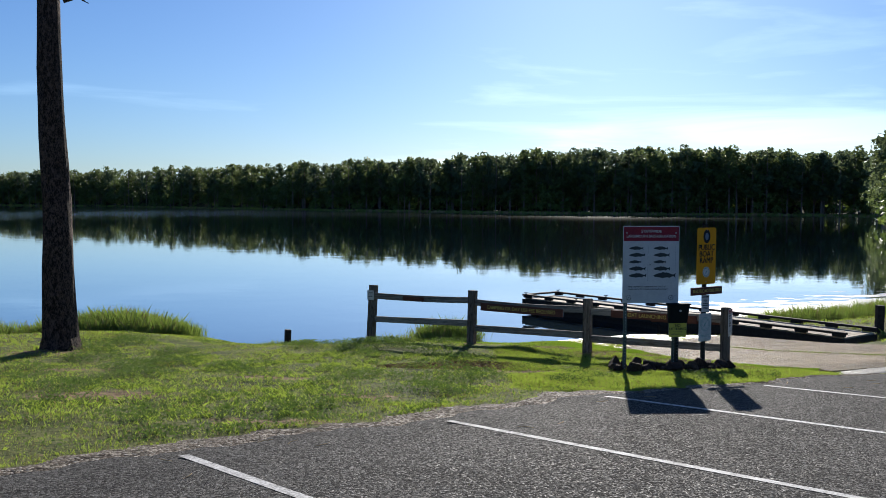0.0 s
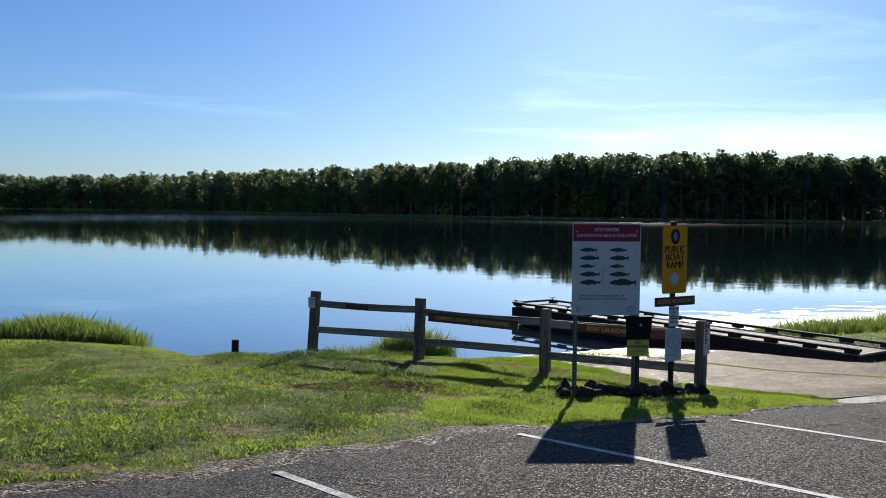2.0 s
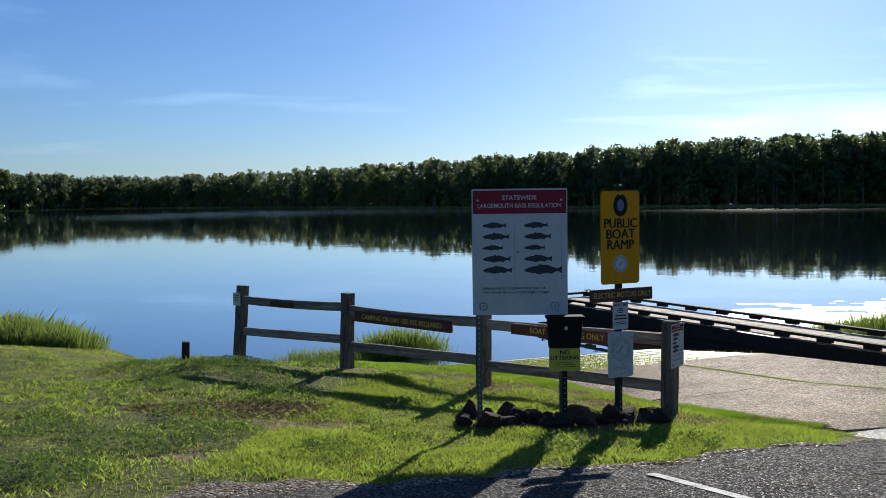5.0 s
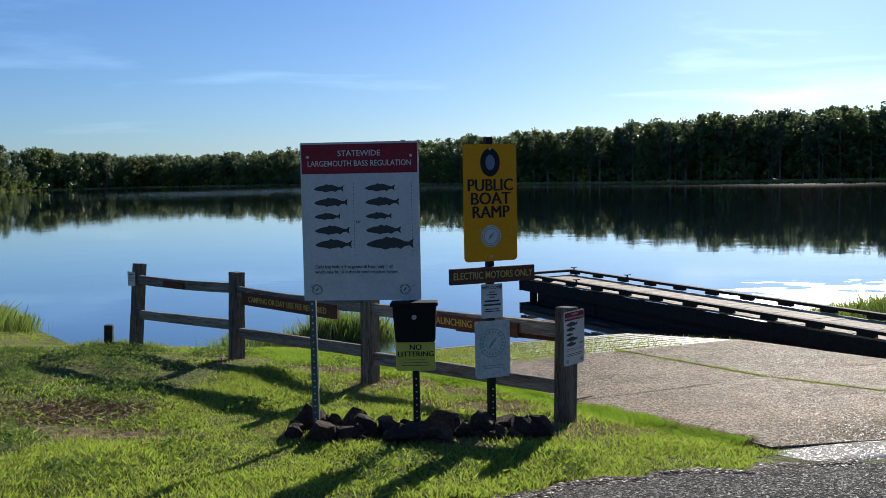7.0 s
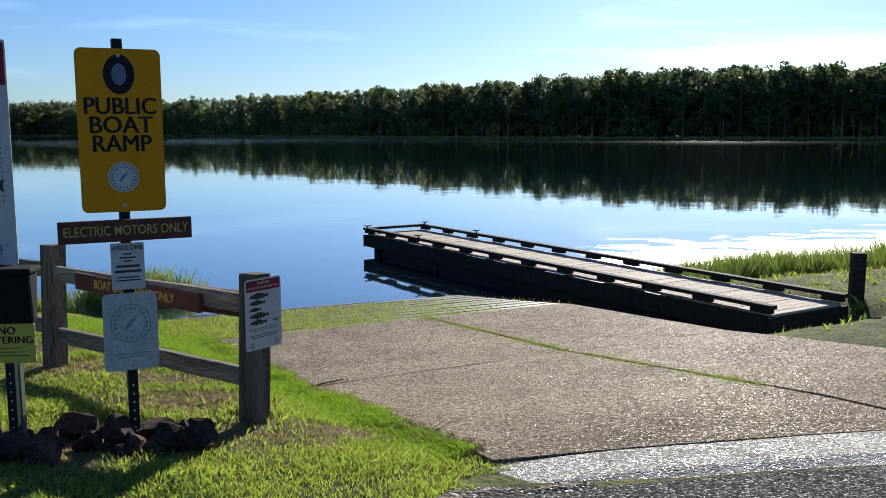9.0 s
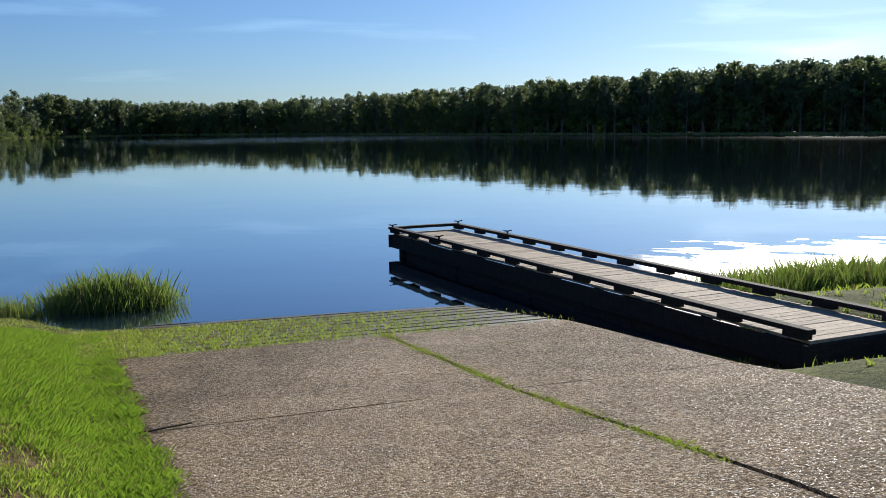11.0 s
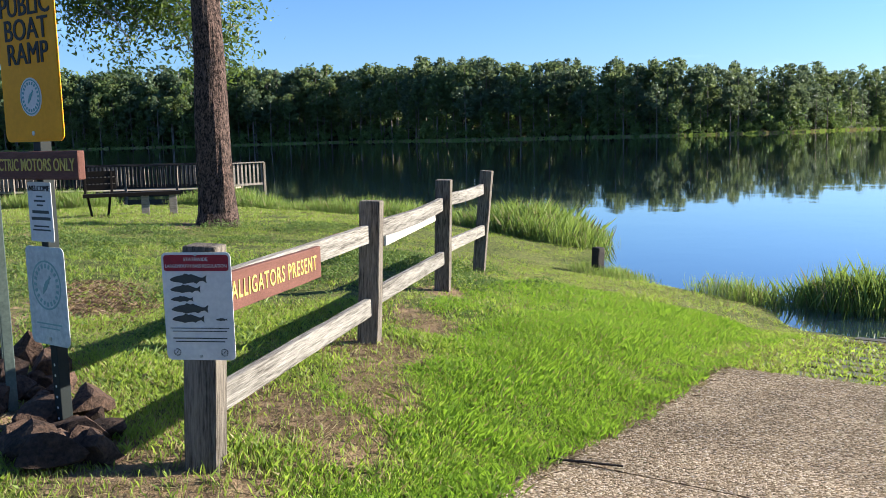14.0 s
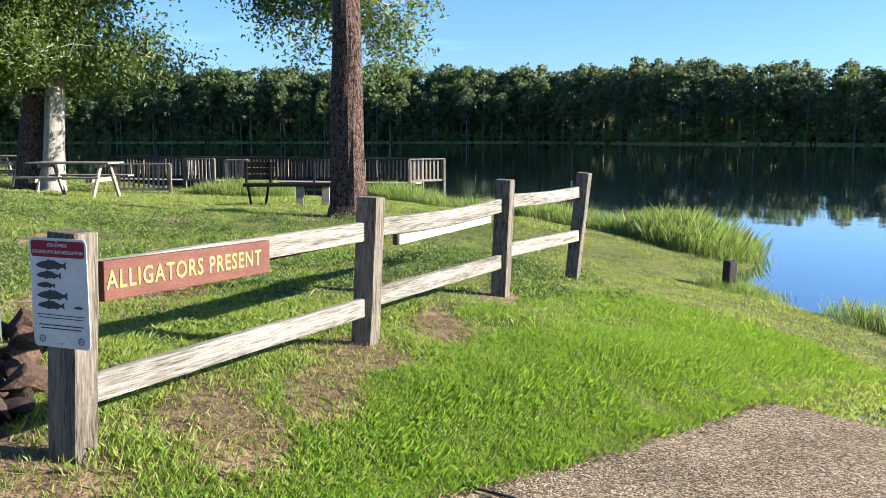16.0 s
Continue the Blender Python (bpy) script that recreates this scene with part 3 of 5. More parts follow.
lot_vs = np.concatenate([np.arange(-40, -2, 2.0), np.arange(-2, 16.0, 0.12), np.arange(16.0, 60, 1.0)])
lot_top = lambda v: float(edge_u(min(v, 13.9))) if v < 13.9 else 7.76 - 0.36 * (min(v, 24) - 13.9)
lot = tagged(part("parking_lot", strip_mesh("parking_lot", lot_vs, lambda v: -30.0, lot_top, 60, 0.028, M_ASPHALT), None), "worn grey asphalt parking lot with faded lines", "road", kind="structure")
gravel = tagged(part("gravel_verge", strip_mesh("gravel_verge", np.arange(-2, 14.6, 0.12), lambda v: lot_top(v) - 0.05, lambda v: lot_top(v) + 0.38 - 0.26 * float(smooth(8.3, 10.3, v)) + (0.1 - 0.07 * float(smooth(8.3, 10.3, v))) * math.sin(v * 2.3) + 0.06 * math.sin(v * 9.1), 3, 0.02, M_GRAVEL), None), "loose grey gravel along the asphalt edge", "pavement", kind="structure")


def stall_line(v0):
    """A painted line a hand wide, running slightly askew from the lot's edge."""
    verts, faces = [], []
    top = float(edge_u(v0)) - 0.33
    for i in range(25):
        u = 1.9 + (top - 1.9) * i / 24
        for side in (-0.046, 0.046):
            q = place(v0 + 0.06 * (7.5 - u) + side, u)
            verts.append((q.x, q.y, q.z + 0.032))
        if i:
            k = 2 * i
            faces.append((k - 2, k - 1, k + 1, k))
    me = bpy.data.meshes.new("parking_line")
    me.from_pydata(verts, [], faces)
    me.materials.append(M_LINE)
    return me


for v0 in (0.35, 3.08, 5.93, 8.70, 11.30):
    tagged(part("parking_line", stall_line(v0), None), "worn white stall line on asphalt", "road marking", "stall lines", "structure")

# ---- boat ramp ----
ramp = thing("boat_ramp", Matrix.Identity(4), "exposed aggregate concrete boat ramp with weedy joints", "ramp", kind="structure")


def slab(v0, v1, u0, u1, seed):
    bm = bmesh.new()
    nv, nu = 14, 16
    grid = [[None] * (nu + 1) for _ in range(nv + 1)]
    for i in range(nv + 1):
        for j in range(nu + 1):
            v = v0 + (v1 - v0) * i / nv
            ua, ub = u0(v) if callable(u0) else u0, u1(v) if callable(u1) else u1
            u = ua + (ub - ua) * j / nu
            if i == 0 and v0 < 14.6:
                v += 0.05 * noise.noise(Vector((u * 1.7, seed, 0))) + 0.03 * noise.noise(Vector((u * 6, seed, 4)))
            p = place(v, u)
            p.z = (float(ramp_height(u, v)) if u > 8.3 else float(height(p.x, p.y))) + 0.03 + 0.006 * noise.noise(Vector((v, u, seed)))
            grid[i][j] = bm.verts.new(p)
    for i in range(nv):
        for j in range(nu):
            bm.faces.new((grid[i][j], grid[i + 1][j], grid[i + 1][j + 1], grid[i][j + 1]))
    made = bmesh.ops.extrude_face_region(bm, geom=bm.faces[:])
    for v in made["geom"]:
        if isinstance(v, bmesh.types.BMVert):
            v.co.z -= 0.11
    bmesh.ops.recalc_face_normals(bm, faces=bm.faces[:])
    return bm


for v0, v1 in ((14.40, 17.175), (17.225, 19.42)):
    for k, (u0, u1) in enumerate(((lambda v: lot_top(v) + 0.62, 11.09), (11.105, 14.05))):
        part("slab", slab(v0, v1, u0, u1, v0 + k), M_RAMP, ramp)
lip = slab(13.9, 22.0, lambda v: lot_top(v) + 0.03, lambda v: lot_top(v) + 0.60, 3)
for v in lip.verts:
    lu, lv = to_uv(v.co.x, v.co.y)
    v.co.z -= 0.03 * (1 - float(smooth(0.03, 0.2, lu - lot_top(lv)))) + 0.075 * (1 - float(smooth(14.0, 14.75, lv)))
part("lip", lip, M_LIP, ramp, "pale concrete lip")
for k in range(11):
    u0 = 14.09 + k * 0.33
    bar = slab(14.9 + 0.25 * math.sin(k * 2.1), 19.45, u0, u0 + 0.24, k)
    for v in bar.verts:
        v.co.z -= 0.012
    part("groove_bar", bar, M_WETC, ramp)

def edge_dirt():
    bm, last = bmesh.new(), None
    for i in range(420):
        u = 8.5 + 5.5 * i / 419
        lo = 14.33
        hi = 14.42 + 0.03 * noise.noise(Vector((u * 2.3, 0, 7))) + 0.04 * noise.noise(Vector((u * 31, 0, 5))) + 0.03 * noise.noise(Vector((u * 8, 0, 3)))
        a, b = place(lo, u), place(hi, u)
        a.z, b.z = float(ramp_height(u, lo)) + 0.008, float(ramp_height(u, hi)) + 0.034
        row = (bm.verts.new(a), bm.verts.new(b))
        if last:
            bm.faces.new((last[0], last[1], row[1], row[0]))
        last = row
    return bm


part("edge_dirt", edge_dirt(), M_DIRT, ramp, "sandy dirt washed over the ramp's edge")

# ---- dock ----
DOCK_V0, DOCK_V1, DOCK_U0, DOCK_U1, DOCK_Z = 20.74, 22.22, 11.58, 22.40, 0.47


def build_dock():
    d = thing("dock", Matrix.Translation(place(DOCK_V0, DOCK_U0, 0)) @ pose(0, 0, 0, 0, 0, RAMP_TURN + 1.9), "low wooden dock with bleached deck boards and dark curbs", "dock")
    w, length, z = DOCK_V1 - DOCK_V0, DOCK_U1 - DOCK_U0, DOCK_Z
    plank = timber((w - 0.1, 0.135, 0.036), 3, 0.002, 0.004, 3)
    first = part("plank", plank, M_PLANK, d, m=Matrix.Translation((w / 2, 0.08, z - 0.04)))
    k = 1
    while 0.08 + k * 0.142 < length - 0.05:
        o = part("plank", first.data, None, d, m=pose(w / 2 + random.uniform(-0.006, 0.006), 0.08 + k * 0.142, z - 0.04 + random.uniform(-0.003, 0.003), 0, 0, random.uniform(-0.25, 0.25)))
        k += 1
    for x in (0.02, w - 0.02):
        part("stringer", timber((0.05, length, 0.26), x, 0.003), M_TIMBER, d, m=Matrix.Translation((x, length / 2, z - 0.19)))
        part("curb", timber((0.12, length + 0.05, 0.055), x + 4, 0.003), M_TIMBER, d, m=Matrix.Translation((x, length / 2, z + 0.075)))
        n = 12
        for i in range(n):
            part("curb_block", boxed((0.10, 0.30, 0.06), bevel=0.004), M_TIMBER, d, m=Matrix.Translation((x, 0.16 + (length - 0.32) * i / (n - 1), z + 0.018)))
    part("end_beam", timber((w + 0.1, 0.05, 0.26), 9, 0.003), M_TIMBER, d, m=Matrix.Translation((w / 2, length, z - 0.19)))
    part("end_beam", timber((w + 0.1, 0.05, 0.26), 9, 0.003), M_TIMBER, d, m=Matrix.Translation((w / 2, 0.0, z - 0.19)))
    part("end_curb", timber((w + 0.1, 0.12, 0.055), 11, 0.003), M_TIMBER, d, m=Matrix.Translation((w / 2, length - 0.03, z + 0.075)))
    for i in range(5):
        y = length - 0.35 - i * 2.5
        for x in (0.12, w - 0.12):
            part("pile", tube([((x, y, -1.6), 0.09), ((x, y, z - 0.08), 0.085)], 10), M_TIMBER, d)
        part("cross_beam", timber((w - 0.1, 0.09, 0.2), i, 0.003), M_TIMBER, d, m=Matrix.Translation((w / 2, y + 0.1, z - 0.16)))
    part("skirt", timber((0.04, length - 0.6, 0.30), 31, 0.003), M_TIMBER, d, m=Matrix.Translation((0.10, length / 2 - 0.3, z - 0.36)))
    for x, y in ((0.0, length - 0.1), (w, length - 0.1), (w, length - 2.2), (0.0, length - 2.3)):
        bm = bmesh.new()
        tube([((x - 0.09, y, z + 0.155), 0.010), ((x, y, z + 0.14), 0.014), ((x + 0.09, y, z + 0.155), 0.010)], 6, True, bm)
        tube([((x, y, z + 0.095), 0.02), ((x, y, z + 0.14), 0.016)], 6, True, bm)
        part("cleat", bm, M_DARKPOST, d, "iron mooring cleat")
    return d


build_dock()
mp = thing("mooring_post", Matrix.Translation(place(22.62, 11.75)), "squat dark timber post beside the dock", "post")
part("shaft", timber((0.17, 0.17, 0.75), 2, 0.006, 0.012), M_TIMBER, mp, m=Matrix.Translation((0, 0, 0.28)))

# ---- fence ----
POSTS = [(-1.27, 19.70, 0.577, 1.824), (0.805, 18.42, 0.787, 1.847), (2.883, 17.11, 0.854, 1.842), (5.0, 15.77, 0.847, 1.848)]
FENCE_WAY = math.degrees(math.atan2(POSTS[3][1] - POSTS[0][1], POSTS[3][0] - POSTS[0][0]))


def build_fence():
    f = thing("fence", Matrix.Identity(4), "weathered grey two-rail timber fence on the lawn", "fence")
    lean = [(0.042, 0.088), (0.024, 0.032), (0.007, 0.05), (0.013, 0.05)]
    for i, (x, y, z0, z1) in enumerate(POSTS):
        h = z1 - z0 + 0.35
        bm = timber((0.145, 0.145, h), i * 3 + 1, 0.005, 0.012, 8)
        part("post", bm, M_POST, f, m=pose(x, y, (z0 + z1) / 2) @ Vector((0, 0, 1)).rotation_difference(Vector((*lean[i], 1))).to_matrix().to_4x4() @ pose(0, 0, (z1 - z0) / 2 - h / 2, 0, 0, FENCE_WAY + 2 * i))
    drop = (((0.22, 0.19), (0.72, 0.65)), ((0.225, 0.20), (0.74, 0.68)), ((0.23, 0.20), (0.735, 0.69)))
    for i in range(3):
        a, b = Vector(POSTS[i][:2]), Vector(POSTS[i + 1][:2])
        mid, far = (a + b) / 2, (b - a).length
        za, zb = POSTS[i][3], POSTS[i + 1][3]
        for k, (da, db) in enumerate(drop[i]):
            sag = (0.02, 0.03, 0.0)[i] if k == 0 else 0.0
            bm = timber((far - 0.10, 0.052, 0.125), i * 5 + k, 0.004, 0.01, 9)
            for v in bm.verts:
                v.co.z -= sag * (1 - (v.co.x / (far / 2)) ** 2)
            part("rail", bm, M_RAIL, f, m=pose(mid.x, mid.y, (za + zb - da - db) / 2, 0, -math.degrees(math.atan2(zb - db - za + da, far)), FENCE_WAY))
    return f


fence = build_fence()


def along_fence(i, k, off, z, turn=0.0):
    """A pose between post i and the next, k of the way, off metres to the lot's side, with its front to the lot."""
    a, b = Vector(POSTS[i][:2]), Vector(POSTS[i + 1][:2])
    p = a + (b - a) * k
    side = Vector((b - a)[:]).normalized()
    n = Vector((side.y, -side.x))
    return pose(p.x + n.x * off, p.y + n.y * off, z, 0, turn, FENCE_WAY)


def routed_sign(name, m, w, h, text, size, label, squeeze=0.9, spacing=1.0, back=False):
    t = thing(name, m, label, "sign")
    part("board", timber((w, 0.035, h), w * 3, 0.002, 0.006, 4), M_BROWN, t)
    if back:
        part("backing_board", timber((w - 0.01, 0.02, h - 0.006), w * 5, 0.002, 0.004, 4), M_PALEWOOD, t, "unpainted pale back board", m=Matrix.Translation((0, 0.029, 0)))
    if text:
        letters(text, size, M_YELLOWTXT, t, (0, -0.0195, 0), squeeze=squeeze, bold=0.006, spacing=spacing)
    return t


# ---- signs ----


def fish(length):
    """A plain bass outline as a thin raised shape, head to the left."""
    bm = bmesh.new()
    top = ((-0.5, 0.0), (-0.42, 0.06), (-0.28, 0.115), (-0.15, 0.135), (-0.08, 0.19), (0.02, 0.15), (0.08, 0.17), (0.2, 0.12), (0.33, 0.06), (0.4, 0.06), (0.5, 0.14), (0.47, 0.0))
    low = ((0.49, -0.12), (0.4, -0.04), (0.3, -0.06), (0.22, -0.13), (0.14, -0.09), (0.0, -0.11), (-0.12, -0.14), (-0.2, -0.10), (-0.36, -0.08), (-0.47, -0.04))
    vs = [bm.verts.new((x * length, 0, z * length * 0.82)) for x, z in top + low]
    f = bm.faces.new(vs)
    made = bmesh.ops.extrude_face_region(bm, geom=[f])
    for v in made["geom"]:
        if isinstance(v, bmesh.types.BMVert):
            v.co.y -= 0.0012
    bmesh.ops.recalc_face_normals(bm, faces=bm.faces[:])
    return bm


def disc(r, thick=0.0015, inner=0.0):
    bm = bmesh.new()
    n = 28
    rings = []
    for y in (0, -thick):
        rings.append([bm.verts.new((r * math.cos(2 * math.pi * i / n), y, r * math.sin(2 * math.pi * i / n))) for i in range(n)])
    if inner:
        ins = [[bm.verts.new((inner * math.cos(2 * math.pi * i / n), y, inner * math.sin(2 * math.pi * i / n))) for i in range(n)] for y in (0, -thick)]
        for i in range(n):
            j = (i + 1) % n
            bm.faces.new((rings[1][i], rings[1][j], ins[1][j], ins[1][i]))
            bm.faces.new((rings[0][i], rings[0][j], rings[1][j], rings[1][i]))
            bm.faces.new((ins[0][i], ins[0][j], ins[1][j], ins[1][i]))
    else:
        bm.faces.new(rings[1])
        for i in range(n):
            j = (i + 1) % n
            bm.faces.new((rings[0][i], rings[0][j], rings[1][j], rings[1][i]))
    bmesh.ops.recalc_face_normals(bm, faces=bm.faces[:])
    return bm


def seal(parent, r, mat, at):
    """A round agency mark: rim, a ring of print, and a plain fish shape."""
    s = part("seal", disc(r, 0.0012, r * 0.93), mat, parent, m=Matrix.Translation(at))
    bm = bmesh.new()
    for k in range(20):
        a = 2 * math.pi * k / 20
        box(bm, (r * 0.12, 0.0012, r * 0.17), (r * 0.77 * math.cos(a), 0, r * 0.77 * math.sin(a)), 0, Matrix.Rotation(math.pi / 2 - a, 4, "Y"))
    tagged(part("seal_print", bm, mat, s), kind="stuff")
    part("seal_mark", fish(r * 0.95), mat, s, m=Matrix.Rotation(radians(-50), 4, "Y"))
    return s


def bars(parent, rows, mat, y):
    """Unreadable small print as plain bars: (x, z, width, height)."""
    for x, z, w, h in rows:
        part("print_bar", boxed((w, 0.0012, h), (x, y, z)), mat, parent)


def holes(parent, height_m, width, mat, z0=0.1, step=0.0508, stop=None):
    """White discs painting the light through a post's punched holes, in one mesh."""
    bm = bmesh.new()
    z = z0
    while z < (stop or height_m) - 0.03:
        bmesh.ops.create_circle(bm, cap_ends=True, segments=8, radius=0.006, matrix=Matrix.Translation((0, -width / 2 - 0.001, z)) @ Matrix.Rotation(radians(90), 4, "X"))
        z += step
    return part("punched_holes", bm, mat, parent)


def bass_sign():
    """The large regulation board on two steel posts."""
    yaw = math.degrees(math.atan2(14.905 - 14.80, 3.96 - 3.05))
    z0 = 0.72
    t = thing("regulation_sign", pose(3.505, 14.853, z0, 0, 0, yaw), "large white fish-size regulation board with red band on steel posts", "sign")
    w, h, zc = 0.918, 1.222, 2.636 - z0
    p = part("panel", plate(w, h, 0.004, 0.012), M_WHITE, t, m=Matrix.Translation((0, -0.028, zc)))
    f = -0.0032
    part("red_band", plate(w - 0.02, 0.225, 0.0015, 0.006), M_RED, p, m=Matrix.Translation((0, f, h / 2 - 0.128)))
    letters("STATEWIDE", 0.062, M_WHITE, p, (0, f - 0.002, h / 2 - 0.088), bold=0.007)
    letters("LARGEMOUTH BASS REGULATION", 0.062, M_WHITE, p, (0, f - 0.002, h / 2 - 0.165), squeeze=0.84, bold=0.007)
    lengths = (0.235, 0.265, 0.205, 0.275, 0.29)
    for col, x0 in ((0, -0.36), (1, 0.04)):
        for i, ln in enumerate(lengths):
            ln = ln * (1.0 if col == 0 or i < 4 else 1.28)
            part("fish_print", fish(ln), M_GREYINK, p, m=Matrix.Translation((x0 + ln / 2, f, h / 2 - 0.355 - i * 0.108)))
    letters("or", 0.045, M_GREYINK, p, (-0.015, f, h / 2 - 0.61))
    for x in (-0.05, 0.40):
        bm = bmesh.new()
        for k in range(22):
            box(bm, (0.004, 0.001, 0.012), (x, f, h / 2 - 0.32 - k * 0.026))
        part("dashed_rule", bm, M_GREYINK, p)
    letters("Daily bag limit is 5 largemouth bass, only 1 of", 0.036, M_BLACK, p, (-0.365, f, -h / 2 + 0.262), align="LEFT", squeeze=0.92)
    letters("which may be 16 inches in total length or longer.", 0.036, M_BLACK, p, (-0.365, f, -h / 2 + 0.222), align="LEFT", squeeze=0.92)
    for x in (-0.355, 0.335):
        seal(p, 0.042, M_GREYINK, (x, f, -h / 2 + 0.085))
    for x in (-0.40, 0.40):
        post = part("post", boxed((0.05, 0.05, 2.50), (x, 0, 1.25), 0.004), M_STEEL, t, "green-grey punched steel post")
        # white discs stand for daylight showing through the punched holes
        bm = bmesh.new()
        for k in range(26):
            bmesh.ops.create_circle(bm, cap_ends=True, segments=8, radius=0.007, matrix=Matrix.Translation((x, -0.0262, 0.06 + k * 0.0508)) @ Matrix.Rotation(radians(90), 4, "X"))
        tagged(part("punched_holes", bm, M_WHITE, post), kind="stuff")
        for z in (zc - 0.5, zc + 0.5):
            part("bolt", disc(0.011, 0.004), M_BOLT, p, m=Matrix.Translation((x, f, z - zc)))
    return t


bass_sign()


def ramp_sign():
    yaw = math.degrees(math.atan2(15.28 - 15.02, 4.655 - 4.273))
    cx, cy, z0 = 4.465, 15.15, 0.72
    t = thing("boat_ramp_sign", pose(cx, cy, z0, 0, 0, yaw), "tall yellow boat ramp sign on a dark punched steel post", "sign")
    post = part("post", boxed((0.055, 0.055, 2.55), (0, 0.02, 1.275), 0.004), M_DARKPOST, t)
    # light through the post's holes, laid on as white discs
    bm = bmesh.new()
    for k in range(10):
        bmesh.ops.create_circle(bm, cap_ends=True, segments=8, radius=0.007, matrix=Matrix.Translation((0, -0.009, 0.1 + k * 0.0508)) @ Matrix.Rotation(radians(90), 4, "X"))
    tagged(part("punched_holes", bm, M_WHITE, post), kind="stuff")
    w, h, zc = 0.46, 0.915, 2.757 - z0
    p = part("panel", plate(w, h, 0.004, 0.035), M_YELLOW, t, m=Matrix.Translation((0, -0.012, zc)))
    f = -0.003
    part("border", plate(w - 0.02, h - 0.02, 0.0012, 0.03), M_YELLOW, p, m=Matrix.Translation((0, f, 0)))
    for i, word in enumerate(("PUBLIC", "BOAT", "RAMP")):
        for s in (-1, 1):
            letters(word, 0.134, M_BLACK, p, (s * 0.003, f - 0.002 - s * 0.0003, 0.135 - i * 0.105), squeeze=(0.92, 0.98, 0.95)[i])
    part("oval_badge", disc(0.105), M_BLACK, p, m=Matrix.Translation((0, f - 0.001, 0.315)) @ Matrix.Diagonal((0.8, 1, 1.05, 1)))
    part("badge_mark", disc(0.05), plain("grey-blue badge print", (0.16, 0.21, 0.27), 0.6), p, m=Matrix.Translation((0, f - 0.003, 0.315)) @ Matrix.Diagonal((0.8, 1, 1.2, 1)))
    part("seal", disc(0.085), M_WHITE, p, m=Matrix.Translation((0, f - 0.001, -0.26)))
    seal(p, 0.078, M_TEAL, (0, f - 0.003, -0.26))
    for z in (0.42, -0.42):
        part("bolt", disc(0.01, 0.004), M_BOLT, p, m=Matrix.Translation((0, f, z)))
    b = routed_sign("motors_sign", pose(cx, cy, 2.195, 0, 0, yaw) @ Matrix.Translation((0, -0.03, 0)), 0.73, 0.125, "ELECTRIC MOTORS ONLY", 0.078, "narrow brown routed board on the boat ramp sign post", 0.75)
    s = thing("welcome_sign", pose(cx, cy, 1.985, 0, 0, yaw) @ Matrix.Translation((0, -0.014, 0)), "small white welcome notice on the sign post", "sign")
    q = part("panel", plate(0.185, 0.27, 0.003, 0.008), M_WHITE, s)
    letters("WELCOME", 0.036, M_BLACK, q, (0, -0.003, 0.105))
    bars(q, [(0, 0.07, 0.05, 0.008), (0, 0.05, 0.09, 0.008), (0, 0.03, 0.05, 0.008), (0, 0.0, 0.13, 0.014), (0, -0.03, 0.15, 0.014), (0, -0.065, 0.12, 0.007), (0, -0.082, 0.14, 0.007)], M_GREYINK, -0.002)
    s = thing("seal_sign", pose(cx, cy, 1.60, 0, 0, yaw) @ Matrix.Translation((0, -0.014, 0)), "weathered pale metal plate with a faded teal seal", "sign")
    q = part("panel", plate(0.305, 0.455, 0.003, 0.03), material("weathered pale plate", (0.35, 0.38, 0.36), (0.60, 0.62, 0.58), 0.5, 5, 40, 0.05), s)
    seal(q, 0.115, M_FADED, (0, -0.002, 0.05))
    bars(q, [(0, -0.13, 0.2, 0.007), (0, -0.15, 0.16, 0.006)], M_FADED, -0.002)
    part("bolt", disc(0.01, 0.004), M_BOLT, q, m=Matrix.Translation((0, -0.002, -0.2)))


ramp_sign()


def litter_sign():
    yaw = 10
    z0 = 0.72
    t = thing("litter_sign", pose(3.93, 14.80, z0, 0, 0, yaw), "black box above a dull yellow no littering sign on a post", "sign")
    post = part("post", boxed((0.05, 0.05, 1.28), (0, 0.0, 0.64), 0.004), M_DARKPOST, t)
    tagged(holes(post, 1.28, 0.05, M_WHITE, 0.15, 0.0508, 0.78), kind="stuff")
    bm = boxed((0.33, 0.14, 0.29), (0, -0.045, 1.14), 0.02)
    for v in bm.verts:
        if v.co.z < 1.14 and v.co.y < -0.05:
            v.co.y += 0.055
        if v.co.z < 1.14:
            v.co.x *= 0.93
    b = part("box", bm, M_BOX, t, "black plastic box with sloping front")
    part("lid", boxed((0.36, 0.165, 0.03), (0, -0.045, 1.295), 0.01), M_BOX, b)
    part("latch", disc(0.018, 0.01), M_BOLT, b, m=Matrix.Translation((0, -0.121, 1.20)))
    p = part("panel", plate(0.30, 0.225, 0.003, 0.012), M_WHITE, t, m=Matrix.Translation((0, -0.03, 0.885)))
    part("yellow_face", plate(0.298, 0.223, 0.0012, 0.012), M_LITTER, p, "dull yellow printed face", m=Matrix.Translation((0, -0.0018, 0)))
    for s in (-1, 1):
        letters("NO", 0.06, M_BLACK, p, (s * 0.0015, -0.003 - s * 0.0003, 0.068))
        letters("LITTERING", 0.056, M_BLACK, p, (s * 0.0015, -0.003 - s * 0.0003, 0.016), squeeze=1.04)
    bars(p, [(0, -0.028, 0.15, 0.004), (0, -0.05, 0.19, 0.004), (0, -0.07, 0.22, 0.005)], M_GREYINK, -0.003)


litter_sign()


